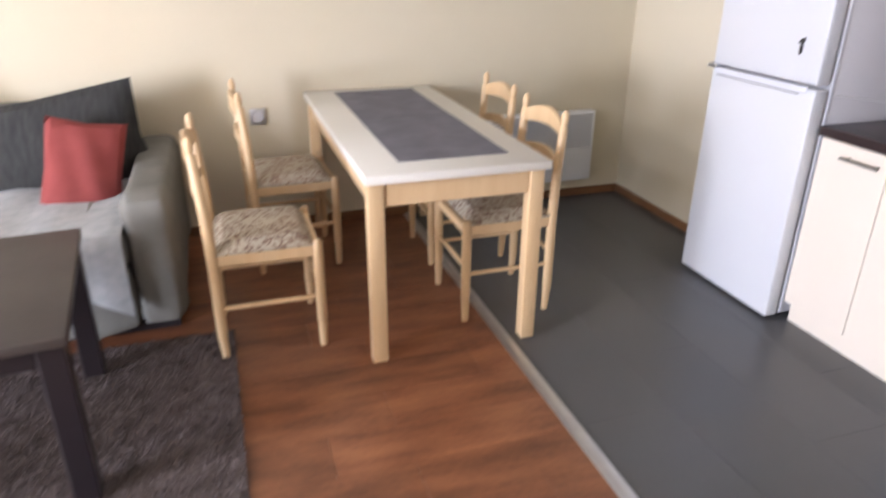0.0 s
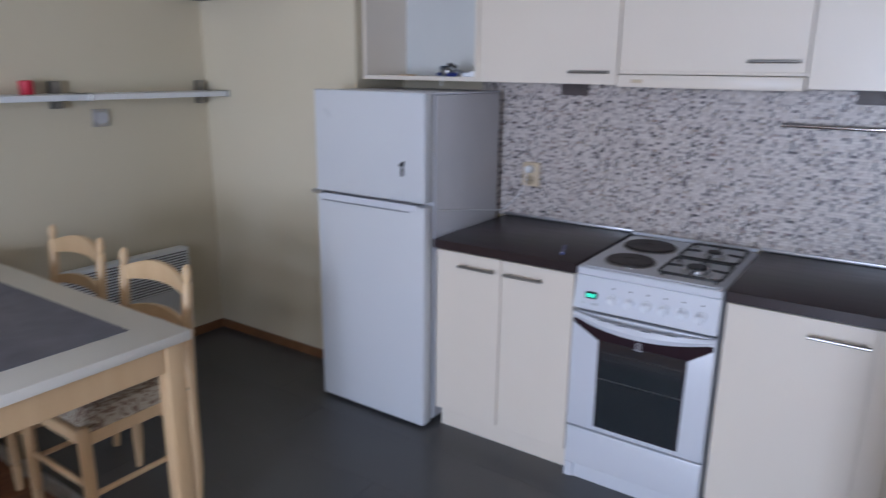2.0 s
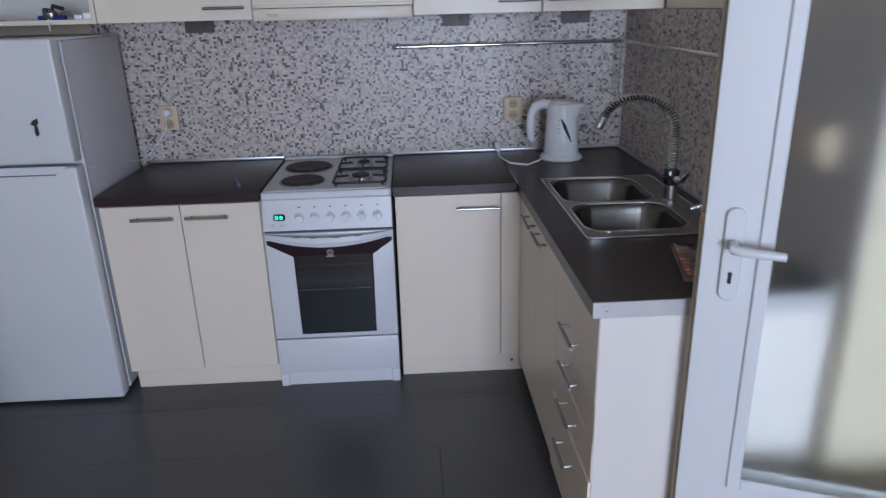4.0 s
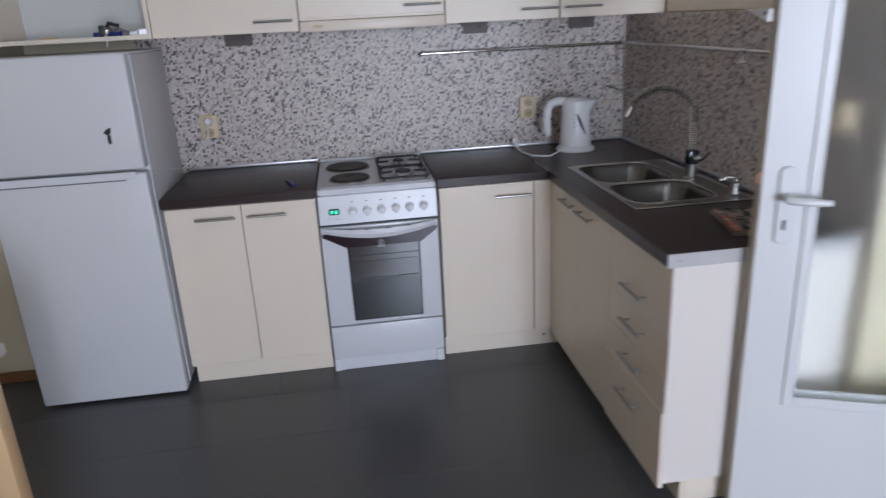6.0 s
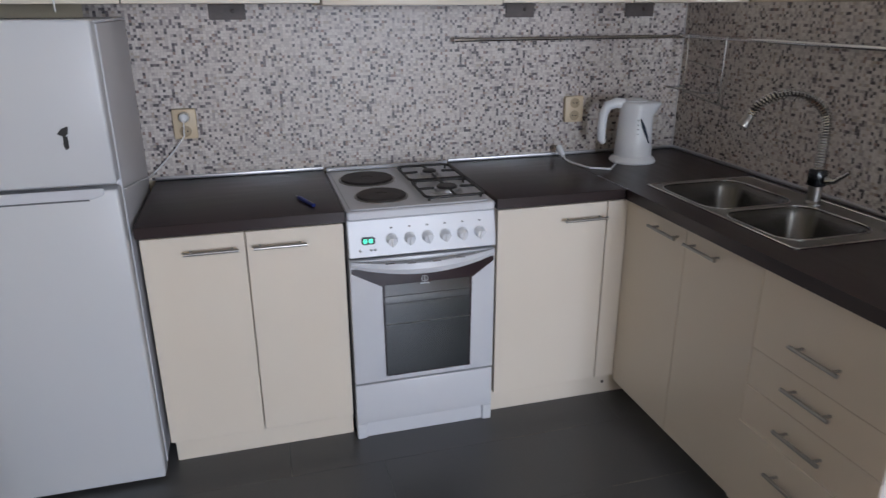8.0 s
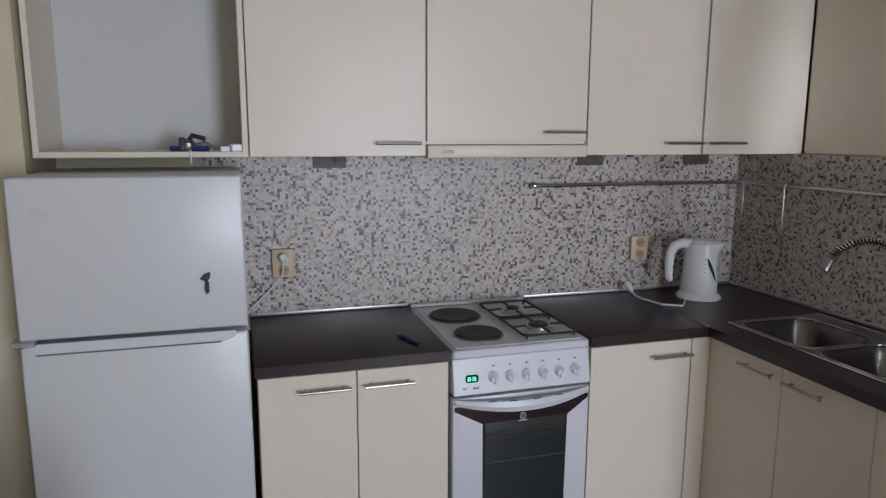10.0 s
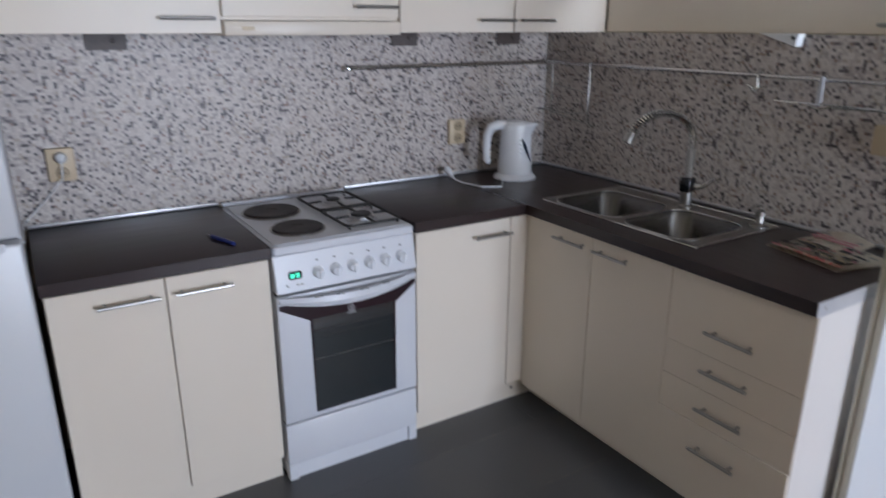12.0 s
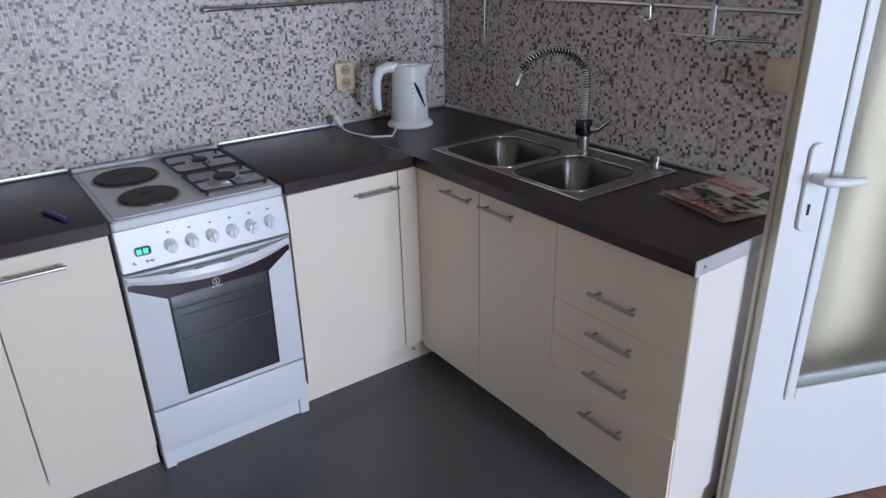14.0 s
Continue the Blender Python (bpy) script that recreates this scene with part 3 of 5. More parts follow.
part("door_glass", slab([(CX0 + 0.006, 0.640), (-1.478, 0.585), (-1.474, 0.245), (-1.168, 0.245), (-1.164, 0.585), (CX1 - 0.006, 0.640), (CX1 - 0.006, 0.655), (CX0 + 0.006, 0.655)],
     -0.6225, -0.6195, "y"), M_OVENTOP, od, "plum-dark glossy glass")
part("inner_window", box(-1.470, -1.172, -0.6232, -0.6224, 0.249, 0.588, 0.0003), M_OVENIN, od, "mirror-like oven window")
part("window_lip", box(-1.470, -1.172, -0.6236, -0.6230, 0.545, 0.548), M_PLATE, od)
part("oven_rack", tube([(-1.466, -0.6234, 0.442), (-1.176, -0.6234, 0.442)], 0.0014, 6), M_STEEL, od)
part("oven_rack", tube([(-1.462, -0.6234, 0.520), (-1.180, -0.6234, 0.520)], 0.0008, 6), M_PLATE, od)
ring = [(CM + 0.0105 * math.cos(radians(20 * i)), -0.6236, 0.600 + 0.0105 * math.sin(radians(20 * i))) for i in range(18)]
part("maker_mark", join(tube(ring, 0.0014, 6, True), box(CM - 0.0015, CM + 0.0015, -0.6242, -0.6226, 0.594, 0.606), box(CM - 0.016, CM + 0.016, -0.6240, -0.6226, 0.582, 0.585)), M_FRSIDE, od)
for x in (-1.455, -1.385, -1.30, -1.215):
    c = 1 - ((x - CM) / 0.246) ** 2
    part("vent_slot", box(x - 0.014, x + 0.014, -0.6255 - 0.042 * c, -0.6200 - 0.042 * c, 0.6815 - 0.008 * c, 0.6826 - 0.008 * c), M_SEAM, od)
hb = bmesh.new()
cols = []
for i in range(25):
    u = i / 24 * 2 - 1
    x = CM + u * (CX1 - CX0 - 0.012) / 2
    c = 1 - u * u
    y = -0.625 - 0.042 * c
    zt, zb = 0.682 - 0.008 * c, 0.662 - 0.026 * c
    cols.append([hb.verts.new(p) for p in ((x, y + 0.02, zt), (x, y, zt), (x, y - 0.006, (zt + zb) / 2), (x, y, zb), (x, y + 0.02, zb))])
for a, b in zip(cols, cols[1:]):
    for i in range(5):
        j = (i + 1) % 5
        hb.faces.new((a[i], a[j], b[j], b[i]))
hb.faces.new(cols[0])
hb.faces.new(cols[-1])
part("door_handle", hb, M_WHITE, od, "bowed white handle")
dr = part("storage_drawer", box(CX0 + 0.001, CX1 - 0.001, -0.617, -0.58, 0.062, 0.218, 0.004, 2), M_WHITE, ck)
part("kick_panel", join(box(CX0 + 0.001, CX0 + 0.035, -0.616, -0.58, 0.0, 0.061, 0.003), box(CX1 - 0.035, CX1 - 0.001, -0.616, -0.58, 0.0, 0.061, 0.003),
     box(CX0 + 0.035, CX1 - 0.035, -0.606, -0.58, 0.0, 0.061, 0.002)), M_WHITE, ck)
part("gap", box(CX0 + 0.004, CX1 - 0.004, -0.60, -0.575, 0.217, 0.227), M_SEAM, ck)
for x, y, r in ((-1.448, -0.205, 0.098), (-1.440, -0.455, 0.085)):
    hp = part("hotplate", lathe([(r, 0), (r, 0.008), (r - 0.004, 0.011), (r - 0.02, 0.0105), (0.022, 0.0105), (0.02, 0.009), (0.004, 0.009)], 36, x, y, 0.8495), M_PLATE, ck, "dark cast-iron hotplate")
    part("ring", lathe([(r + 0.008, 0), (r + 0.008, 0.003), (r + 0.001, 0.004)], 36, x, y, 0.8493), M_STEEL, hp)
for x, y, r in ((-1.205, -0.205, 0.036), (-1.205, -0.452, 0.046)):
    bn = part("burner", lathe([(r + 0.012, 0), (r + 0.010, 0.004), (r, 0.006), (r, 0.016)], 28, x, y, 0.8495), M_ALU, ck)
    part("burner_cap", lathe([(r - 0.010, 0), (r - 0.010, 0.005), (r - 0.014, 0.008), (0.003, 0.009)], 28, x, y, 0.8655), M_BLACK, bn)
    gx0, gx1, gy0, gy1 = -1.308, -1.102, y - 0.115, y + 0.115
    gz = 0.864
    loop = [(a, b, gz) for a, b in rounded(gx0, gx1, gy0, gy1, 0.025, 4)]
    bars = [tube(loop, 0.0050, 8, True)]
    for dx, dy in ((1, 0), (-1, 0), (0, 1), (0, -1)):
        far = (gx1 if dx > 0 else gx0 if dx < 0 else x, gy1 if dy > 0 else gy0 if dy < 0 else y, gz)
        bars.append(tube([far, (x + dx * 0.048, y + dy * 0.048, gz + 0.002)], 0.0046, 8))
    for cx, cy in ((gx0 + 0.012, gy0 + 0.012), (gx1 - 0.012, gy0 + 0.012), (gx0 + 0.012, gy1 - 0.012), (gx1 - 0.012, gy1 - 0.012)):
        bars.append(tube([(cx, cy, gz), (cx, cy, 0.849)], 0.0046, 8))
    part("pan_grate", join(*bars), M_BLACK, ck, "black iron pan support")

# ---- fridge ----
fr = thing("fridge", -2.52, -0.36, 0, "white two-door fridge freezer standing against the pier", "fridge")
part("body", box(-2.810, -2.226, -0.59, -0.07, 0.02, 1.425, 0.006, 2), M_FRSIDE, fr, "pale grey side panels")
part("front_frame", box(-2.811, -2.2235, -0.589, -0.578, 0.022, 1.424, 0.001), M_WHITE, fr)
part("top_cover", box(-2.812, -2.224, -0.595, -0.07, 1.4255, 1.433, 0.003, 2), M_WHITE, fr)
part("plinth", box(-2.795, -2.24, -0.59, -0.56, 0.0, 0.019), M_SEAM, fr)
for z0, z1, n in ((0.014, 0.985, "fridge_door"), (1.000, 1.436, "freezer_door")):
    dd = part(n, box(-2.812, -2.224, -0.665, -0.60, z0, z1, 0.008, 3), M_FRIDGE, fr)
    part("seal", box(-2.80, -2.236, -0.60, -0.589, z0 + 0.01, z1 - 0.01), M_SEAL, dd)
    if n == "fridge_door":
        # grey strip on the door face draws the shade line below the grip
        part("grip_shade_strip", box(-2.775, -2.30, -0.6672, -0.6640, 0.957, 0.9615), M_SEAL, dd)
        part("grip", slab([(-2.80, 0.991), (-2.26, 0.991), (-2.26, 0.972), (-2.29, 0.962), (-2.76, 0.962), (-2.80, 0.978)], -0.6685, -0.664, "y", 0.001), M_WHITE, dd)
    else:
        part("hinge", box(-2.830, -2.77, -0.68, -0.615, 0.986, 1.003, 0.003), M_ALU, dd)
mg = thing("fridge_magnet", -2.335, -0.667, 1.135, "small black metal hook on the freezer door", "magnet")
part("plate", slab([(-2.349, 1.146), (-2.337, 1.160), (-2.320, 1.166), (-2.322, 1.148), (-2.331, 1.138)], -0.670, -0.6655, "y"), M_BLACK, mg)
part("hook", slab([(-2.335, 1.140), (-2.325, 1.138), (-2.325, 1.108), (-2.333, 1.102), (-2.337, 1.115)], -0.672, -0.6655, "y"), M_BLACK, mg)

# ---- wall units ----
UZ0, UZ1, UY = 1.475, 2.16, -0.322
oc = thing("open_wall_shelf", -2.51, -0.15, UZ0, "open cream wall cabinet above the fridge", "cabinet", "wall units")
part("side_panel", box(-2.824, -2.8065, UY, 0.0, UZ0, UZ1, 0.001), M_CAB, oc)
part("side_panel", box(-2.215, -2.197, UY, 0.0, UZ0, UZ1, 0.001), M_CAB, oc)
part("bottom_board", box(-2.806, -2.215, UY, 0.0, UZ0, UZ0 + 0.018, 0.001), M_CAB, oc)
part("top_board", box(-2.806, -2.215, UY, 0.0, UZ1 - 0.018, UZ1, 0.001), M_CAB, oc)
part("back_panel", box(-2.806, -2.215, -0.012, -0.002, UZ0 + 0.018, UZ1 - 0.018), M_CABIN, oc, "white hardboard back")
for x0, x1, hx in ((-2.195, -1.594, (-1.777, -1.619)), (-0.964, -0.452, (-0.626, -0.462)), (-0.448, 0.046, (-0.43, -0.262))):
    u = thing("wall_cabinet", (x0 + x1) / 2, -0.15, UZ0, "closed cream wall cabinet with one door", "cabinet", "wall units")
    part("body", box(x0, x1, UY + 0.02, 0.0, UZ0, UZ1, 0.001), M_CAB, u)
    d = part("door", box(x0 + 0.002, x1 - 0.002, UY, UY + 0.018, UZ0, UZ1, 0.0015), M_CAB, u)
    bar_handle((hx[0], UY, 1.520), (hx[1], UY, 1.520), (0, -0.028, 0), d)
for y0, y1, hy in ((-1.742, -0.326, (-1.46, -1.62)),):
    u = thing("wall_cabinet", 0.2, (y0 + y1) / 2, 1.475, "closed cream wall cabinet set flush above the sink wall", "cabinet", "wall units")
    part("body", box(0.07, 0.355, y0, y1, 1.477, 2.16, 0.001), M_CAB, u)
    d = part("door", box(0.050, 0.068, y0 + 0.001, y1 - 0.001, 1.477, 2.16, 0.0015), M_CAB, u)
    bar_handle((0.05, hy[0], 1.503), (0.05, hy[1], 1.503), (-0.026, 0, 0), d)
u = thing("hood_cabinet", -1.28, -0.15, UZ0, "cream wall cabinet with a slim built-in cooker hood", "cooker hood", "wall units")
part("body", box(-1.592, -0.966, UY + 0.02, 0.0, 1.515, UZ1, 0.001), M_CAB, u)
d = part("door", box(-1.590, -0.968, UY, UY + 0.018, 1.526, UZ1, 0.0015), M_CAB, u)
bar_handle((-1.143, UY, 1.561), (-0.984, UY, 1.561), (0, -0.028, 0), d)
hd = part("hood", box(-1.590, -0.968, UY - 0.012, -0.02, 1.468, 1.513, 0.004, 2), M_CAB, u, "slim pull-out hood")
part("hood_grille", box(-1.56, -1.0, UY + 0.06, -0.05, 1.4668, 1.4677), M_FRSIDE, hd)
part("switch", box(-1.535, -1.495, UY - 0.0145, UY - 0.0115, 1.484, 1.496, 0.001), M_BEIGE, hd)

# things lying in the open shelf
f = UZ0 + 0.018
key = thing("kitchen_fitting", -2.38, -0.25, f, "small dark metal fitting lying in the open shelf", "fitting")
part("body", lathe([(0.018, 0), (0.024, 0.010), (0.024, 0.026), (0.012, 0.040)], 14, -2.385, -0.27, f), M_STEEL, key)
part("arm", tube([(-2.385, -0.27, f + 0.03), (-2.37, -0.28, f + 0.052), (-2.33, -0.285, f + 0.040)], 0.008, 8), M_BLACK, key)
part("foot", tube([(-2.44, -0.26, f + 0.009), (-2.32, -0.30, f + 0.009)], 0.009, 8), M_BLUE, key)
part("strap", tube([(-2.375, -0.325, f + 0.004), (-2.374, -0.330, f - 0.012), (-2.374, -0.331, f - 0.040)], 0.003, 6), M_PVC, key, "thin strap hanging over the board edge")
part("bracket", tube([(-2.36, -0.27, f + 0.02), (-2.335, -0.275, f + 0.028), (-2.30, -0.26, f + 0.010)], 0.006, 8), M_SEAL, key)
part("clamp", box(-2.412, -2.392, -0.29, -0.26, f, f + 0.045, 0.004), M_SLATE, key)
pk = thing("paper_packet", -2.27, -0.26, f, "small white paper packet in the open shelf", "packet")
part("packet", box(-2.285, -2.254, -0.312, -0.262, f, f + 0.017, 0.003), M_KETTLE, pk)
part("flap", turned(box(-0.018, 0.018, -0.025, 0.025, 0, 0.024, 0.003), pose(-2.236, -0.287, f, 0, 0, 12)), M_KETTLE, pk)
solid("coaster", lathe([(0.04, 0), (0.042, 0.003), (0.04, 0.005)], 20, -2.62, -0.25, f), M_PINE, "flat wooden coaster in the open shelf", "coaster")

# ---- splash wall ----
for x0, x1 in ((-1.957, -1.83), (-0.835, -0.714), (-0.306, -0.174)):
    b = thing("hanging_bracket", (x0 + x1) / 2, -0.003, 1.421, "brown-grey cabinet hanging plate on the mosaic", "bracket", "hanging plates")
    part("plate", box(x0, x1, -0.012, -0.004, 1.421, 1.4735, 0.001), M_BROWNP, b)
    part("bolt", lathe([(0.008, 0), (0.008, 0.004), (0.005, 0.006)], 6), M_BROWNP, b, at=pose(0.02, -0.009, 0.03, 90))


def socket(x, z, label):
    s = thing("wall_socket", x, -0.004, z, label, "socket", "sockets")
    part("frame", box(x - 0.042, x + 0.042, -0.026, -0.004, z - 0.055, z + 0.055, 0.006, 2), M_BEIGE, s)
    for dz in (-0.026, 0.026):
        o = part("outlet", lathe([(0.021, 0), (0.021, 0.003), (0.017, 0.003), (0.016, 0.0005)], 18), M_BEIGED, s, at=pose(0, -0.0225, dz, 90))
        for dx in (-0.007, 0.007):
            part("hole", lathe([(0.003, 0), (0.003, 0.0012)], 8), M_SEAM, s, at=pose(dx, -0.0245, dz, 90))
    return s


socket(-2.082, 1.060, "aged beige double socket with a plug above the worktop")
plug = thing("mains_plug", -2.09, -0.03, 1.05, "white mains plug and lead of the fridge", "plug")
part("plug", tube([(-2.082, -0.026, 1.085), (-2.082, -0.055, 1.085), (-2.082, -0.065, 1.075)], [0.019, 0.017, 0.007], 12), M_PVC, plug)
lead = [(-2.082, -0.064, 1.075), (-2.087, -0.055, 1.02), (-2.13, -0.03, 0.965), (-2.18, -0.022, 0.915), (-2.212, -0.03, 0.885), (-2.2205, -0.08, 0.884), (-2.2205, -0.30, 0.922), (-2.2205, -0.57, 0.963)]
part("lead", tube(lead, 0.0026, 6), M_PVC, plug)
socket(-0.519, 1.050, "aged beige double socket above the kettle lead")

# rails
for nm, a, b in (("back", (-1.045, -0.045, 1.34), (-0.03, -0.045, 1.34)), ("side", (-0.045, -0.03, 1.343), (-0.045, -1.72, 1.343))):
    r = thing("hanging_rail", *a, "thin chrome hanging rail on the mosaic", "rail", "rails")
    A, B = Vector(a), Vector(b)
    part("bar", tube([A, B], 0.008, 12), M_CHROME, r)
    wall = Vector((0, 0.041, 0)) if nm == "back" else Vector((0.041, 0, 0))
    for t in (0.03, 0.35, 0.65, 0.97):
        p = A.lerp(B, t)
        part("holder", tube([p, p + wall * 0.9, p + wall], [0.006, 0.006, 0.012], 10), M_CHROME, r)
    for p, q in ((A, A + (A - B).normalized() * 0.012), (B, B + (B - A).normalized() * 0.012)):
        part("end_knob", tube([p, q], [0.011, 0.009], 12), M_CHROME, r)
rack = thing("wire_rack", -0.04, -0.22, 1.07, "thin chrome wire rack hanging from the rail", "rack")
for y in (-0.11, -0.352):
    part("hanger", tube([(-0.045, y, 1.352), (-0.056, y, 1.345), (-0.056, y, 1.10), (-0.03, y, 1.08), (-0.012, y, 1.075)], 0.0034, 8), M_STEEL, rack)
for z in (1.12, 1.25):
    part("cross_wire", tube([(-0.056, -0.11, z), (-0.056, -0.352, z - 0.03)], 0.0028, 8), M_STEEL, rack)
for z in (1.14,):
    part("ledge", tube([(-0.056, -0.11, z), (-0.14, -0.11, z), (-0.14, -0.352, z), (-0.056, -0.352, z)], 0.0028, 8), M_STEEL, rack)
hk = thing("rail_hook", -0.045, -1.15, 1.30, "chrome double hook on the rail", "hook")
part("hook", tube([(-0.045, -1.15, 1.353), (-0.058, -1.15, 1.345), (-0.056, -1.15, 1.30), (-0.064, -1.15, 1.285), (-0.08, -1.15, 1.292), (-0.083, -1.15, 1.305)], 0.004, 8), M_CHROME, hk)
part("crossbar", tube([(-0.058, -1.185, 1.31), (-0.066, -1.15, 1.30), (-0.058, -1.115, 1.31)], 0.004, 8), M_CHROME, hk)
ph = thing("paper_roll_holder", -0.05, -1.45, 1.26, "chrome paper roll holder hanging from the rail", "holder")
part("hanger", box(-0.062, -0.054, -1.376, -1.360, 1.262, 1.353, 0.002), M_EDGE, ph)
part("arm", tube([(-0.058, -1.34, 1.262), (-0.06, -1.37, 1.252), (-0.06, -1.40, 1.262), (-0.06, -1.56, 1.266), (-0.06, -1.585, 1.258), (-0.06, -1.592, 1.235)], 0.004, 8), M_CHROME, ph)
part("long_wire", tube([(-0.06, -1.22, 1.268), (-0.06, -1.56, 1.27)], 0.0025, 6), M_CHROME, ph)
jb = thing("junction_box", -0.02, -1.60, 1.18, "aged beige plastic junction box on the mosaic", "box")
part("base", box(-0.036, -0.004, -1.66, -1.535, 1.135, 1.222, 0.004, 2), M_BEIGE, jb)
part("lid", box(-0.044, -0.0365, -1.655, -1.54, 1.14, 1.217, 0.003, 2), M_BEIGE, jb)
ul = thing("under_shelf_bracket", -0.05, -1.2, 1.44, "small white wedge-shaped bracket on the mosaic", "bracket")
part("wedge", slab([(-1.12, 1.478), (-1.255, 1.436), (-1.262, 1.478)], -0.045, -0.006, "x", 0.002), M_PVC, ul)
part("screw_hole", lathe([(0.006, 0), (0.006, 0.002)], 10), M_SEAM, ul, at=pose(0.004, -0.045, 0.024, 0, -90, 0))

# ---- kettle, magazine, pen ----
KX, KY = -0.328, -0.20
kt = thing("electric_kettle", KX, KY, ZT, "white plastic electric kettle on its base", "kettle")
part("base_plate", lathe([(0.092, 0), (0.095, 0.006), (0.090, 0.016), (0.077, 0.026)], 32, KX, KY, ZT), M_KETTLE, kt)
jug = bmesh.new()
rings = []
for h, r, sp in ((0.022, 0.074, 0), (0.03, 0.077, 0), (0.09, 0.073, 0), (0.15, 0.069, 0), (0.19, 0.067, 0.004), (0.215, 0.067, 0.022), (0.235, 0.067, 0.036), (0.242, 0.064, 0.034), (0.249, 0.05, 0.012)):
    ring = []
    for i in range(32):
        a = 2 * math.pi * i / 32
        k = max(0, math.cos(a)) ** 8 * sp
        ring.append(jug.verts.new((KX + (r + k) * math.cos(a - 0.25), KY + (r + k) * math.sin(a - 0.25), ZT + h)))
    rings.append(ring)
for a, b in zip(rings, rings[1:]):
    for i in range(32):
        jug.faces.new((a[i], a[(i + 1) % 32], b[(i + 1) % 32], b[i]))
jug.faces.new(rings[-1])
jug.faces.new(rings[0][::-1])
part("jug", jug, M_KETTLE, kt)
ca, sa = -math.cos(0.25), math.sin(0.25)
part("handle", tube([(KX + ca * q, KY + sa * q, ZT + h) for q, h in ((0.05, 0.236), (0.085, 0.240), (0.118, 0.228), (0.134, 0.195), (0.138, 0.14), (0.135, 0.09), (0.126, 0.075))],
     [0.022, 0.022, 0.021, 0.019, 0.018, 0.017, 0.011], 14), M_KETTLE, kt)
part("water_gauge", tube([(KX - 0.010 + 0.045 * t - 0.008, KY - 0.0715 - 0.001 * t, ZT + 0.185 - 0.10 * t) for t in (0, 0.3, 0.6, 1)], [0.002, 0.007, 0.006, 0.002], 8), M_SLATE, kt, "dark slanted water gauge")
for i in range(4):
    part("level_mark", tube([(KX - 0.030 + 0.001 * i, KY - 0.0665, ZT + 0.178 - 0.018 * i), (KX - 0.024 + 0.001 * i, KY - 0.0685, ZT + 0.178 - 0.018 * i)], 0.0016, 6), M_SLATE, kt)
part("lid", lathe([(0.048, 0), (0.05, 0.004), (0.03, 0.010), (0.01, 0.011)], 24, KX - 0.005, KY, ZT + 0.248), M_KETTLE, kt)
part("lead", tube([(KX - 0.085, KY - 0.01, ZT + 0.008), (KX - 0.11, KY - 0.06, ZT + 0.005), (KX - 0.17, KY - 0.13, ZT + 0.005), (KX - 0.24, KY - 0.09, ZT + 0.005), (KX - 0.266, KY + 0.02, ZT + 0.005),
     (KX - 0.269, KY + 0.07, ZT + 0.008), (KX - 0.267, KY + 0.105, ZT + 0.022)], 0.0042, 8), M_KETTLE, kt)
part("plug", tube([(KX - 0.267, KY + 0.10, ZT + 0.018), (KX - 0.267, KY + 0.13, ZT + 0.035), (KX - 0.267, KY + 0.145, ZT + 0.045)], [0.008, 0.015, 0.014], 10), M_KETTLE, kt)

mag = thing("magazine", -0.17, -1.54, ZT, "worn colour magazine lying open on the worktop", "magazine")


def sheet(corners, z, bend, name, material, parent):
    bm = bmesh.new()
    a, b, c, d = [Vector(p) for p in corners]
    n = 9
    g = [[None] * n for _ in range(n)]
    for i in range(n):
        for j in range(n):
            u, v = i / (n - 1), j / (n - 1)
            p = (a * (1 - u) + b * u) * (1 - v) + (d * (1 - u) + c * u) * v
            g[i][j] = bm.verts.new((p.x, p.y, z + bend * (math.sin(u * math.pi) * 0.4 + v * v) * (0.6 + 0.4 * math.sin(3 * u))))
    for i in range(n - 1):
        for j in range(n - 1):
            bm.faces.new((g[i][j], g[i + 1][j], g[i + 1][j + 1], g[i][j + 1]))
    bmesh.ops.solidify(bm, geom=bm.faces[:], thickness=0.0012)
    return part(name, bm, material, parent)


sheet([(-0.335, -1.655), (-0.275, -1.40), (-0.06, -1.44), (-0.13, -1.71)], ZT + 0.002, 0.004, "page", M_PAPER, mag)
sheet([(-0.32, -1.66), (-0.265, -1.42), (-0.09, -1.44), (-0.14, -1.71)], ZT + 0.006, 0.008, "page", M_PAPER, mag)
sheet([(-0.20, -1.60), (-0.16, -1.43), (-0.03, -1.46), (-0.06, -1.62)], ZT + 0.012, 0.018, "page", M_PAPER, mag)
rng = random.Random(4)


def on_page(u, v):
    """A place on the open cover: u along the front edge, v towards the wall."""
    return -0.332 + 0.058 * u + 0.19 * v, -1.655 + 0.25 * u - 0.045 * v


def print_patch(u0, u1, v0, v1, ink, z):
    part("print_patch", slab([on_page(u0, v0), on_page(u1, v0), on_page(u1, v1), on_page(u0, v1)], z, z + 0.0006), ink, mag)


M_PINK = plain("pink_print", (0.55, 0.22, 0.24), 0.5)
M_GREY = plain("grey_print", (0.30, 0.28, 0.25), 0.5)
print_patch(0.02, 0.62, 0.01, 0.10, M_INKR, ZT + 0.0150)
print_patch(0.68, 0.96, 0.01, 0.06, M_PINK, ZT + 0.0150)
M_SAND = plain("sand_print", (0.50, 0.40, 0.26), 0.5)
for i in range(90):
    u, v = rng.uniform(0.02, 0.86), rng.uniform(0.14, 0.90)
    print_patch(u, u + rng.uniform(0.03, 0.13), v, v + rng.uniform(0.03, 0.10), (M_INK, M_SEAM, M_GREY, M_BROWNP, M_SAND, M_SEAM, M_PINK)[i % 7], ZT + 0.0156 + i * 0.00002)
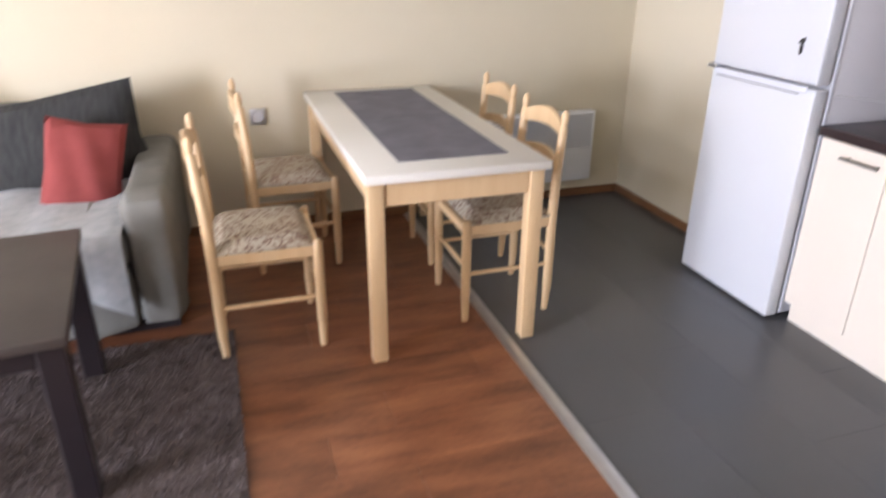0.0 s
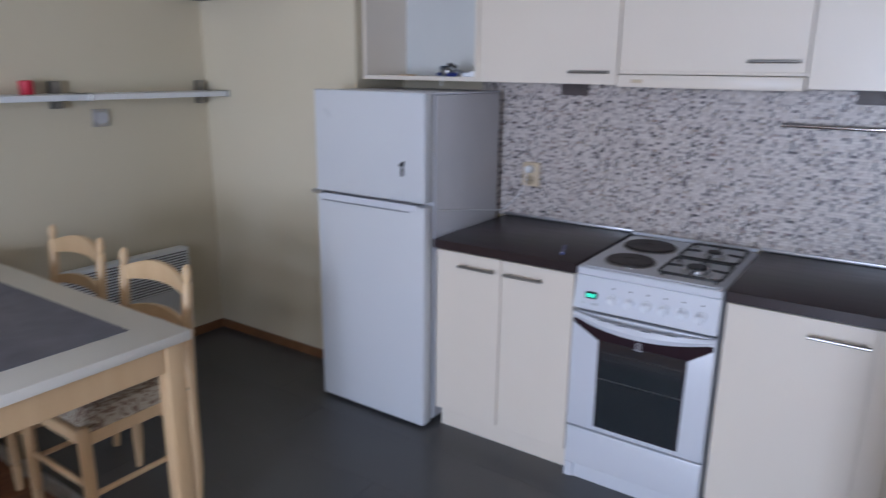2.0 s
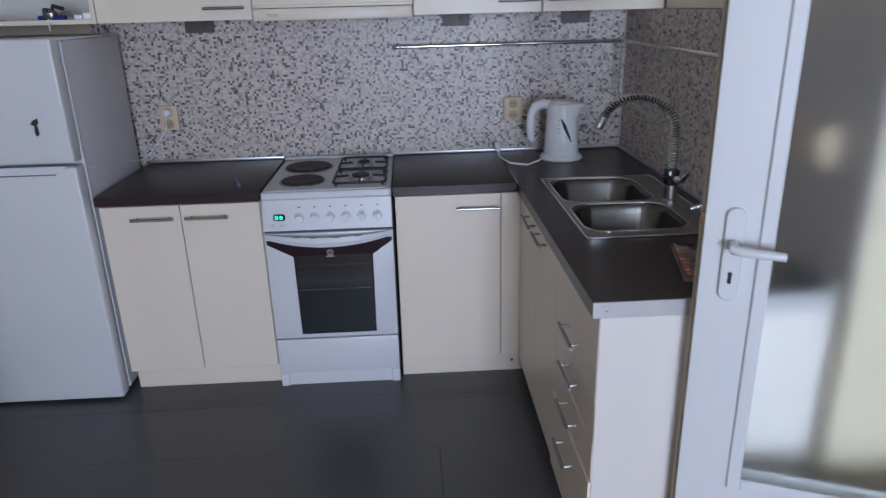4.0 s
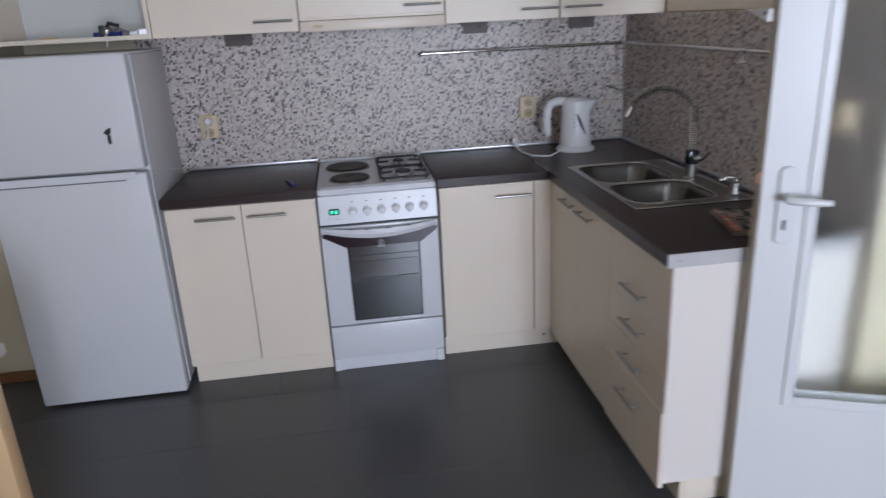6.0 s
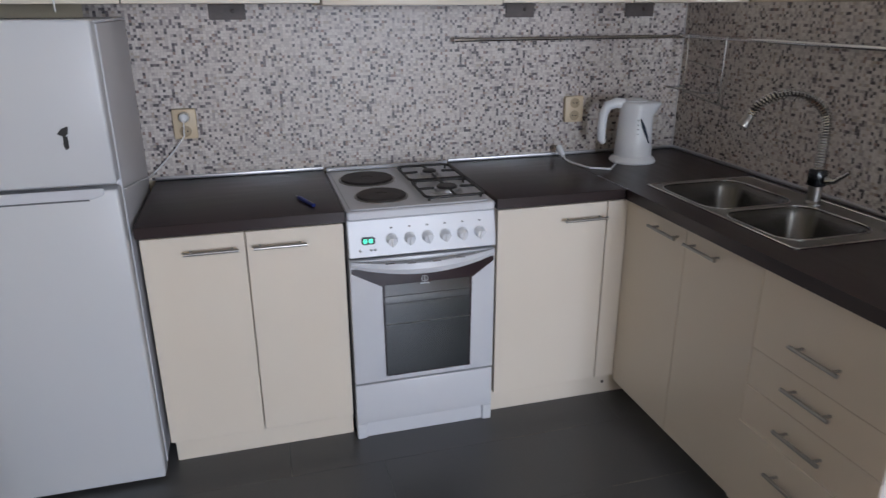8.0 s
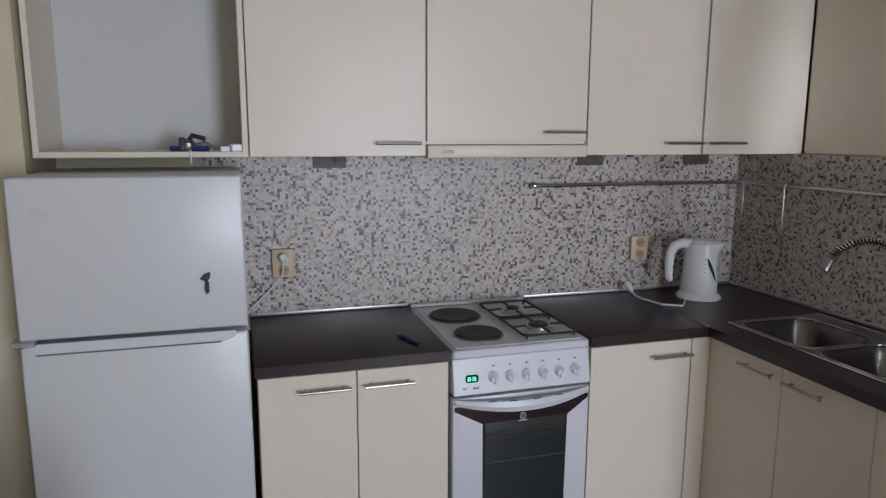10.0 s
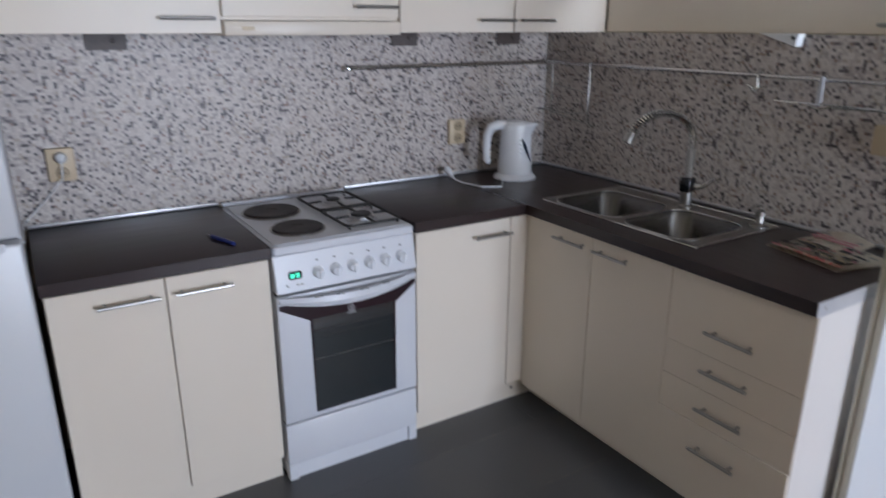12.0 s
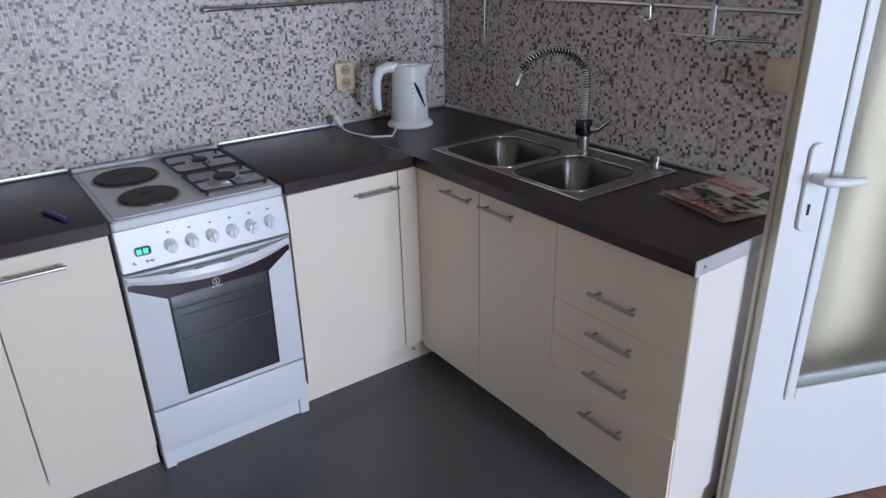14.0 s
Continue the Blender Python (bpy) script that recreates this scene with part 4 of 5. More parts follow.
for i in range(9):
    print_patch(0.05 + 0.1 * i, 0.10 + 0.1 * i, 0.02, 0.085, (M_SAND, M_PAPER, M_PINK)[i % 3], ZT + 0.0158)
for i in range(5):
    v = 0.12 + 0.035 * i
    print_patch(0.55, 0.75 + 0.03 * (i % 3), v, v + 0.015, M_GREY, ZT + 0.0156)
for i in range(4):
    x0 = -0.150 + 0.026 * i
    part("text_line", slab([(x0, -1.595), (x0 + 0.014, -1.597), (x0 + 0.044, -1.452), (x0 + 0.030, -1.450)], ZT + 0.024, ZT + 0.0246), M_PINK if i < 2 else M_GREY, mag)

pen = thing("ballpoint_pen", -1.70, -0.465, ZT, "blue ballpoint pen lying on the worktop", "pen")
A, B = Vector((-1.725, -0.395, ZT + 0.007)), Vector((-1.675, -0.54, ZT + 0.007))
part("barrel", tube([A.lerp(B, 0.2), A.lerp(B, 0.96)], 0.0066, 10), M_BLUE, pen)
part("tip", tube([A, A.lerp(B, 0.08), A.lerp(B, 0.2)], [0.001, 0.003, 0.005], 10), M_STEEL, pen)
part("clip", tube([A.lerp(B, 0.7) + Vector((0, 0, 0.006)), A.lerp(B, 0.98) + Vector((0, 0, 0.006))], 0.0015, 6), M_STEEL, pen)
part("button", tube([A.lerp(B, 0.96), A.lerp(B, 1.0)], 0.003, 8), M_BLUE, pen)

# ---- glazed door, standing open against the end of the run ----
DW, DH, DT = 0.82, 2.02, 0.04
door = tagged(new("door_1"), "white glazed interior door standing open", "door", kind="structure")
door.matrix_world = Matrix.Translation((-0.372, -1.818, 0.003)) @ pose(0, 0, 0, 0, 0, math.degrees(math.atan2(-0.38, 0.925)))


def dpart(name, bm, material, parent, label=""):
    ob = new(name, mesh_of(name, bm, material))
    ob.parent = parent
    return tagged(ob, label)


GX0, GX1, GZ0, GZ1 = 0.128, DW - 0.128, 0.415, 1.90
leaf = dpart("leaf", join(box(0, GX0, 0, DT, 0, DH), box(GX1, DW, 0, DT, 0, DH), box(GX0, GX1, 0, DT, 0, GZ0), box(GX0, GX1, 0, DT, GZ1, DH)), M_DOOR, door)
for y0, y1 in ((-0.007, 0.0), (DT, DT + 0.007)):
    for a, b, c, d in ((GX0 - 0.018, GX0 + 0.012, GZ0 - 0.018, GZ1 + 0.018), (GX1 - 0.012, GX1 + 0.018, GZ0 - 0.018, GZ1 + 0.018), (GX0 + 0.012, GX1 - 0.012, GZ0 - 0.018, GZ0 + 0.012), (GX0 + 0.012, GX1 - 0.012, GZ1 - 0.012, GZ1 + 0.018)):
        dpart("glazing_bead", box(a, b, y0, y1, c, d, 0.003), M_DOOR, door)
pane = dpart("glass_pane", box(GX0 - 0.001, GX1 + 0.001, 0.017, 0.023, GZ0 - 0.001, GZ1 + 0.001), M_FROST, door, "frosted glass pane")
pane.visible_shadow = False
HZ = 1.0
plate = dpart("lock_plate", slab(rounded(0.040, 0.080, HZ - 0.115, HZ + 0.095, 0.019, 6), -0.009, 0.0, "y", 0.002), M_DOOR, door)
dpart("lever", tube([(0.060, -0.006, HZ + 0.015), (0.060, -0.045, HZ + 0.015), (0.075, -0.052, HZ + 0.015), (0.11, -0.052, HZ + 0.012), (0.158, -0.050, HZ + 0.010)], [0.012, 0.011, 0.011, 0.0105, 0.009], 12), M_DOOR, plate)
dpart("keyhole", box(0.056, 0.064, -0.0098, -0.0088, HZ - 0.075, HZ - 0.048, 0.0003), M_SEAM, plate)
dpart("lever", tube([(0.060, DT, HZ + 0.015), (0.060, DT + 0.03, HZ + 0.015)], [0.012, 0.011], 12), M_DOOR, door)
dpart("edge_strip", box(-0.0014, -0.0002, 0.002, DT - 0.002, 0.002, DH - 0.002), M_FLUSH, door, "yellowed bare door edge")
dpart("rebate_lip", box(-0.010, -0.0015, DT - 0.013, DT, 0.002, DH - 0.002, 0.003, 2), M_FLUSH, door, "worn rebate lip")
dpart("latch_plate", box(-0.0025, 0.001, 0.008, 0.024, HZ - 0.12, HZ + 0.09), M_FLUSH, door)
dpart("latch", slab([(-0.012, 0.012), (-0.0015, 0.012), (-0.0015, 0.028), (-0.004, 0.028)], HZ + 0.045, HZ + 0.075), M_CHROME, door)
for a, b, c, d in ((-2.165, -2.115, 0, 2.035), (-3.045, -2.995, 0, 2.035), (-3.045, -2.115, 2.035, 2.085)):
    solid("trim_door", box(XR - 0.012, XR + 0.16, a, b, c, d, 0.003), M_DOOR, "white door casing", "trim", kind="structure")

# ---- dining table ----
TX0, TX1, TY0, TY1, TZ = -3.93, -2.365, -2.365, -1.665, 0.757
tb = thing("dining_table", -3.16, -2.01, 0, "pale wooden dining table with an off-white top", "table")
part("tabletop", box(TX0, TX1, TY0, TY1, TZ - 0.032, TZ, 0.004, 2), M_TABLETOP, tb, "off-white laminate top")
for x in (TX0 + 0.02, TX1 - 0.09):
    for y in (TY0 + 0.014, TY1 - 0.073):
        part("leg", box(x + 0.004, x + 0.063, y, y + 0.059, 0.0, TZ - 0.0325, 0.006, 2), M_PINE, tb)
for a, b, c, d in ((TX0 + 0.086, TX1 - 0.091, TY0 + 0.03, TY0 + 0.05), (TX0 + 0.086, TX1 - 0.091, TY1 - 0.05, TY1 - 0.03), (TX1 - 0.055, TX1 - 0.035, TY0 + 0.078, TY1 - 0.078), (TX0 + 0.04, TX0 + 0.06, TY0 + 0.078, TY1 - 0.078)):
    part("apron", box(a, b, c, d, TZ - 0.125, TZ - 0.0325, 0.002), M_PINE, tb)
rn = thing("table_runner", -3.17, -1.99, TZ, "grey-blue woven table runner in two lengths", "runner")
part("cloth", box(-3.17, -2.505, -2.212, -1.782, TZ + 0.0005, TZ + 0.003, 0.001), M_RUNNER, rn)
part("cloth", box(-3.84, -3.16, -2.212, -1.786, TZ + 0.002, TZ + 0.0045, 0.001), M_RUNNER, rn)

# ---- chairs: ladder-back, front towards +y ----


def chair(x, y, turn):
    """Pale pine chair; x, y is the middle of the seat."""
    c = new("dining_chair")
    W, D, SH, BH = 0.185, 0.19, 0.44, 0.88

    def p(name, bm, m, parent=c, label=""):
        ob = new(name, mesh_of(name, bm, m))
        ob.parent = parent
        return tagged(ob, label)

    for s in (-1, 1):
        p("back_leg", tube([(s * W, -D + 0.005, 0), (s * W, -D, 0.10), (s * W, -D, 0.12), (s * W, -D, 0.42), (s * W, -D - 0.006, 0.60), (s * W, -D - 0.022, 0.81), (s * W, -D - 0.023, 0.82), (s * W, -D - 0.025, 0.845), (s * W, -D - 0.026, 0.868), (s * W, -D - 0.027, BH)],
          [0.014, 0.019, 0.0205, 0.021, 0.020, 0.018, 0.012, 0.017, 0.014, 0.006], 12), M_PINE)
        p("front_leg", tube([(s * W, D, 0), (s * W, D, 0.10), (s * W, D, 0.105), (s * W, D, 0.115), (s * W, D, 0.40), (s * W, D, SH + 0.005), (s * W, D, SH + 0.018)], [0.014, 0.019, 0.015, 0.020, 0.021, 0.020, 0.012], 12), M_PINE)
        p("side_rail", box(s * W - 0.011, s * W + 0.011, -D + 0.01, D - 0.01, SH - 0.045, SH - 0.002, 0.003), M_PINE)
        p("stretcher", tube([(s * W, -D, 0.22), (s * W, D, 0.22)], 0.010, 10), M_PINE)
    p("front_rail", box(-W + 0.01, W - 0.01, D - 0.011, D + 0.011, SH - 0.045, SH - 0.002, 0.003), M_PINE)
    p("back_rail", box(-W + 0.01, W - 0.01, -D - 0.011, -D + 0.011, SH - 0.045, SH - 0.002, 0.003), M_PINE)
    p("stretcher", tube([(-W, D, 0.25), (W, D, 0.25)], 0.010, 10), M_PINE)
    p("stretcher", tube([(-W, -D, 0.28), (W, -D, 0.28)], 0.010, 10), M_PINE)
    seat = bmesh.new()
    n = 10
    g = [[None] * (n + 1) for _ in range(n + 1)]
    for i in range(n + 1):
        for j in range(n + 1):
            u, v = i / n * 2 - 1, j / n * 2 - 1
            edge = (1 - u ** 6) * (1 - v ** 6)
            g[i][j] = seat.verts.new((u * (W + 0.012), v * (D - 0.012), SH + 0.006 + 0.042 * edge ** 0.5))
    for i in range(n):
        for j in range(n):
            seat.faces.new((g[i][j], g[i + 1][j], g[i + 1][j + 1], g[i][j + 1]))
    ext = bmesh.ops.extrude_face_region(seat, geom=seat.faces[:])
    for v in ext["geom"]:
        if isinstance(v, bmesh.types.BMVert):
            v.co.z = SH - 0.001
    p("seat_pad", seat, M_SEATF, label="patterned cream and brown seat pad")
    for z, lean, hgt, arch in ((0.765, -0.018, 0.062, 0.028), (0.635, -0.008, 0.038, 0.018)):
        sl = bmesh.new()
        cols = []
        for i in range(13):
            u = i / 12 * 2 - 1
            yy = -D + lean - 0.030 * (1 - u * u)
            up = arch * (1 - u * u)
            lo = z + up * 0.6
            hi = z + hgt * (0.75 + 0.25 * (1 - u * u)) + up
            cols.append([sl.verts.new(q) for q in ((u * W, yy - 0.008, lo), (u * W, yy + 0.008, lo), (u * W, yy + 0.008, hi), (u * W, yy - 0.008, hi))])
        for a, b in zip(cols, cols[1:]):
            for i in range(4):
                j = (i + 1) % 4
                sl.faces.new((a[i], a[j], b[j], b[i]))
        sl.faces.new(cols[0])
        sl.faces.new(cols[-1])
        p("back_slat", sl, M_PINE)
    c.matrix_basis = pose(x, y, 0, 0, 0, turn)
    return tagged(c, "pale pine ladder-back chair with patterned seat pad", "chair", "chairs round the table")


first = chair(-2.78, -2.70, 0)
copy_thing(first, pose(-3.525, -2.51, 0, 0, 0, 2))
copy_thing(first, pose(-2.79, -1.715, 0, 0, 0, 180))
copy_thing(first, pose(-3.375, -1.68, 0, 0, 0, 179))

# ---- sofa corner ----


def soft(x0, x1, y0, y1, z0, z1, r, puff=0.0):
    """A padded block with rounded edges and slightly swollen faces."""
    bm = box(x0, x1, y0, y1, z0, z1)
    bmesh.ops.subdivide_edges(bm, edges=bm.edges[:], cuts=5, use_grid_fill=True)
    c, h = Vector(((x0 + x1) / 2, (y0 + y1) / 2, (z0 + z1) / 2)), Vector(((x1 - x0) / 2, (y1 - y0) / 2, (z1 - z0) / 2))
    for v in bm.verts:
        q = v.co - c
        inner = Vector([max(-(h[i] - r), min(h[i] - r, q[i])) for i in range(3)])
        d = q - inner
        if d.length > 1e-6:
            q = inner + d.normalized() * r
        u = [q[i] / h[i] for i in range(3)]
        q = Vector([q[i] + (1 if q[i] > 0 else -1) * puff * (1 - u[(i + 1) % 3] ** 2) * (1 - u[(i + 2) % 3] ** 2) * (abs(u[i]) > 0.9) for i in range(3)])
        v.co = c + q + noise.noise_vector(v.co * 4) * 0.004
    bmesh.ops.subdivide_edges(bm, edges=bm.edges[:], cuts=1, use_grid_fill=True, smooth=0.6)
    return bm


SFX = -2.87
sf = thing("sofa", -3.45, -4.1, 0, "pale grey fabric sofa with wide padded arms", "sofa")
part("arm", soft(-3.92, SFX, -3.205, -3.03, 0.035, 0.585, 0.045), M_SOFA, sf)
part("arm", soft(-3.92, SFX, -5.30, -5.03, 0.035, 0.585, 0.05), M_SOFA, sf)
part("seat_base", soft(-3.92, SFX + 0.01, -5.03, -3.205, 0.035, 0.30, 0.03), M_SOFA, sf)
part("seat_cushion", soft(-3.72, SFX + 0.02, -5.03, -3.205, 0.295, 0.44, 0.05, 0.015), M_SOFA, sf)
part("backrest", soft(-3.92, -3.68, -5.03, -3.205, 0.295, 0.78, 0.06, 0.02), M_SOFA, sf)
part("foot_rail", box(-3.85, SFX - 0.05, -5.28, -3.06, 0.0, 0.04), M_COFL, sf)


def pillow(w, h, t, m, name):
    bm = bmesh.new()
    n = 14
    sides = []
    for s in (1, -1):
        g = [[None] * (n + 1) for _ in range(n + 1)]
        for i in range(n + 1):
            for j in range(n + 1):
                u, v = i / n * 2 - 1, j / n * 2 - 1
                k = max(0, (1 - u * u) * (1 - v * v)) ** 0.42
                pinch = 1 - 0.07 * (1 - abs(u * v))
                wr = 0.006 * math.sin(7 * u + 3 * v) * k
                g[i][j] = bm.verts.new((s * (t / 2 * k + 0.004) + wr, u * w / 2 * pinch, v * h / 2 * pinch))
        for i in range(n):
            for j in range(n):
                bm.faces.new((g[i][j], g[i + 1][j], g[i + 1][j + 1], g[i][j + 1]))
        sides.append(g)
    bmesh.ops.remove_doubles(bm, verts=bm.verts, dist=0.0095)
    return bm


def cushion(name, w, h, t, m, place, label, turn):
    bm = turned(pillow(w, h, t, m, name), turn)
    ob = solid(name, bm, m, label, "cushion")
    ob.location = place
    return ob


cushion("back_cushion", 0.86, 0.50, 0.17, M_CUSH, (-3.60, -3.56, 0.605), "charcoal ribbed back cushion leaning on the sofa", pose(0, 0, 0, 9, -12, 0))
cushion("back_cushion", 0.86, 0.50, 0.17, M_CUSH, (-3.60, -4.46, 0.65), "charcoal ribbed back cushion leaning on the sofa", pose(0, 0, 0, -2, -12, 0))
cushion("scatter_cushion", 0.32, 0.45, 0.14, M_REDC, (-3.36, -3.385, 0.575), "brick red square cushion propped on the sofa seat", pose(0, 0, 0, -13, -26, 10))

th = bmesh.new()
prof = [(-3.68, 0.462), (-3.5, 0.466), (-3.2, 0.466), (-2.94, 0.464), (-2.85, 0.452), (-2.825, 0.42)]
rows = []
for j in range(41):
    v = j / 40
    y = -3.212 - v * 1.7
    hem = 0.13 + 1.1 * v if v < 0.09 else 0.225 + 0.02 * math.sin(21 * v)
    row = []
    for i, (x, z) in enumerate(prof + [(-2.820, 0), (-2.817, 0), (-2.814, 0)]):
        z = z if z else 0.42 + (hem - 0.42) * (i - 5) / 3
        fold = 0.010 * math.sin(38 * v) * (i - 4) / 4 if i > 4 else 0
        row.append(th.verts.new((x + abs(fold), y, z + 0.004 * math.sin(22 * v + 2 * i) + 0.003 * math.sin(51 * v))))
    rows.append(row)
for a, b in zip(rows, rows[1:]):
    for i in range(len(row) - 1):
        th.faces.new((a[i], a[i + 1], b[i + 1], b[i]))
bmesh.ops.subdivide_edges(th, edges=th.edges[:], cuts=2, use_grid_fill=True, smooth=0.5)
bmesh.ops.solidify(th, geom=th.faces[:], thickness=0.008)
solid("throw_blanket", th, M_THROW, "off-white woven throw spread over the sofa seat", "blanket")

CZ = 0.56
ct = thing("coffee_table", -2.30, -3.274, 0, "black-brown coffee table with a taupe top", "table")
part("tabletop", box(-2.70, -1.905, -4.274, -3.274, CZ - 0.03, CZ, 0.004, 2), M_COFT, ct, "taupe wooden top")
for a, b, c, d in ((-2.60, -1.995, -3.312, -3.292), (-2.60, -1.995, -4.256, -4.236), (-2.66, -2.64, -4.18, -3.36), (-1.965, -1.945, -4.18, -3.36)):
    part("apron", box(a, b, c, d, CZ - 0.10, CZ - 0.031, 0.002), M_COFL, ct)
for x in (-2.67, -2.00):
    for y in (-4.262, -3.355):
        part("leg", box(x, x + 0.07, y, y + 0.07, 0.012, CZ - 0.0305, 0.004), M_COFL, ct)
ct.rotation_euler.z = radians(5.5)

rug = thing("rug", -2.0, -3.8, 0, "grey-brown shaggy rug under the coffee table", "rug")
part("backing", box(-2.80, -1.2, -4.9, -2.85, 0.0005, 0.011, 0.003), M_RUG, rug)
rp = random.Random(9)
verts, faces = [], []
for i in range(26000):
    x, y = rp.uniform(-2.80, -1.25), rp.uniform(-4.2, -2.85)
    a, h, w = rp.uniform(0, 6.283), rp.uniform(0.010, 0.018), 0.003
    lx, ly = rp.uniform(-0.012, 0.012), rp.uniform(-0.012, 0.012)
    k = len(verts)
    verts += [(x - w * math.cos(a), y - w * math.sin(a), 0.010), (x + w * math.cos(a), y + w * math.sin(a), 0.010), (x + lx, y + ly, 0.010 + h)]
    faces.append((k, k + 1, k + 2))
me = bpy.data.meshes.new("tuft_layer")
me.from_pydata([Vector(v) - Vector((-2.0, -3.8, 0)) for v in verts], [], faces)
me.materials.append(M_RUG)
pile = new("tuft_layer", me)
pile.parent = rug
tagged(pile, kind="stuff")

# ---- west wall: shelves, heater, sockets ----
SZ = 1.385
for y0, y1, lab in ((-1.935, -1.135, "narrow white wall shelf carrying a red candle"), (-1.120, -0.376, "narrow white wall shelf in the corner")):
    s = thing("wall_shelf", XL, (y0 + y1) / 2, SZ, lab, "shelf", "wall shelves")
    part("board", box(XL + 0.002, XL + 0.20, y0, y1, SZ - 0.016, SZ + 0.010, 0.002), M_PVC, s)
    for y in ((y0 - 0.005, y1 - 0.06) if y0 < -1.5 else (y1 - 0.04,)):
        part("clamp", join(box(XL + 0.001, XL + 0.035, y - 0.025, y + 0.025, SZ + 0.0105, SZ + 0.065, 0.004, 2), box(XL + 0.001, XL + 0.035, y - 0.025, y + 0.025, SZ - 0.058, SZ - 0.0165, 0.004, 2)), M_STEEL, s)
    part("end_cap", box(XL + 0.002, XL + 0.204, y1, y1 + 0.012, SZ - 0.020, SZ + 0.014, 0.002), M_STEEL, s)
cd = thing("candle", -3.88, -1.335, SZ + 0.010, "short red pillar candle on the shelf", "candle")
part("wax", lathe([(0.028, 0), (0.029, 0.004), (0.029, 0.056), (0.026, 0.060), (0.01, 0.057)], 22, -3.88, -1.335, SZ + 0.010), M_RED, cd)
part("wick", tube([(-3.88, -1.335, SZ + 0.062), (-3.878, -1.334, SZ + 0.075)], 0.0012, 6), M_BLACK, cd)


sh = thing("corner_shelf", -3.66, -0.42, 1.862, "dark grey shelf high up in the wall corner", "shelf")
part("board", box(XL + 0.002, -3.33, -0.54, YS - 0.002, 1.862, 1.892, 0.003), M_COFL, sh)


def wall_box(y, z, label, name):
    s = thing(name, XL, y, z, label, "socket")
    part("frame", box(XL + 0.001, XL + 0.012, y - 0.042, y + 0.042, z - 0.042, z + 0.042, 0.003, 2), M_ALU, s)
    o = part("insert", lathe([(0.030, 0), (0.030, 0.006), (0.026, 0.008), (0.024, 0.005)], 20), M_FRSIDE, s, at=pose(0.010, 0, 0, 0, 90, 0))
    return s


wall_box(-0.985, 1.275, "square silver wall socket under the shelf", "wall_socket")
wall_box(-2.61, 0.636, "square silver wall socket behind the chairs", "wall_socket")
HY0, HY1, HZ0, HZ1 = -1.32, -0.615, 0.13, 0.565
ht = thing("convector_heater", XL, (HY0 + HY1) / 2, HZ0, "white wall convector heater with a slotted grille", "heater")
part("casing", box(XL + 0.02, XL + 0.085, HY0, HY1, HZ0, HZ1, 0.008, 2), M_PVC, ht)
part("wall_mount", box(XL + 0.001, XL + 0.02, HY0 + 0.08, HY1 - 0.08, HZ0 + 0.08, HZ1 - 0.08), M_SEAM, ht)
part("grille_back", box(XL + 0.0845, XL + 0.086, HY0 + 0.02, HY1 - 0.02, HZ1 - 0.225, HZ1 - 0.02), M_SEAL, ht)
for i in range(14):
    z = HZ1 - 0.222 + i * 0.0145
    part("grille_slat", box(XL + 0.084, XL + 0.092, HY0 + 0.02, HY1 - 0.02, z, z + 0.007, 0.001), M_PVC, ht)

# ---- laid pieces: floor boards, planks, mosaic ----


def piece(name, me, parent, x, y, z, m=None):
    ob = new(name, me)
    ob.parent = parent
    ob.matrix_basis = m if m else Matrix.Translation((x, y, z))
    return ob


rl = random.Random(3)
PW, PL = 0.333, 1.21
cache = {}
y = -0.091 + 0.333
row = 0
while y > -1.77:
    y0 = max(y - PW, -1.775)
    x = XL + 0.004 - (0.0, 0.63, 0.31)[row % 3]
    while x < XR - 0.01:
        a, b = max(x, XL + 0.004), min(x + PL, XR - 0.002)
        if b - a > 0.02:
            k = (round(b - a, 3), round(y - y0, 3))
            if k not in cache:
                cache[k] = mesh_of("floor_tile", box(0.0003, k[0] - 0.0003, -k[1] + 0.0003, -0.0003, -0.012, 0.0, 0.0006), M_TILEF)
            piece("floor_tile", cache[k], floor_kitchen, a, y, rl.uniform(-0.0002, 0))
        x += PL
    y, row = y0, row + 1
for a, b, yy in ((-1.08, -0.80, -0.757), (-0.83, -0.56, -1.090)):
    part("worn_joint", box(a, b, yy - 0.0010, yy + 0.0008, -0.002, 0.0005), M_JOINT, floor_kitchen, "pale worn floor joint")
x, row = XL + 0.004, 0
while x < XR + 1.3:
    w = min(0.192, XR + 1.39 - x)
    y = -1.79 + rl.uniform(0.1, 1.1)
    while y > YW:
        a, b = max(y - 1.28, YW + 0.002), min(y, -1.82)
        if b - a > 0.05:
            k = ("p", round(w, 3), round(b - a, 3))
            if k not in cache:
                cache[k] = mesh_of("floor_plank", box(0.0004, w - 0.0004, -(b - a) + 0.0004, -0.0004, -0.012, 0.0, 0.0006), M_WOOD)
            piece("floor_plank", cache[k], floor_living, x, b, rl.uniform(-0.0003, 0))
        y -= 1.28
    x, row = x + 0.192, row + 1

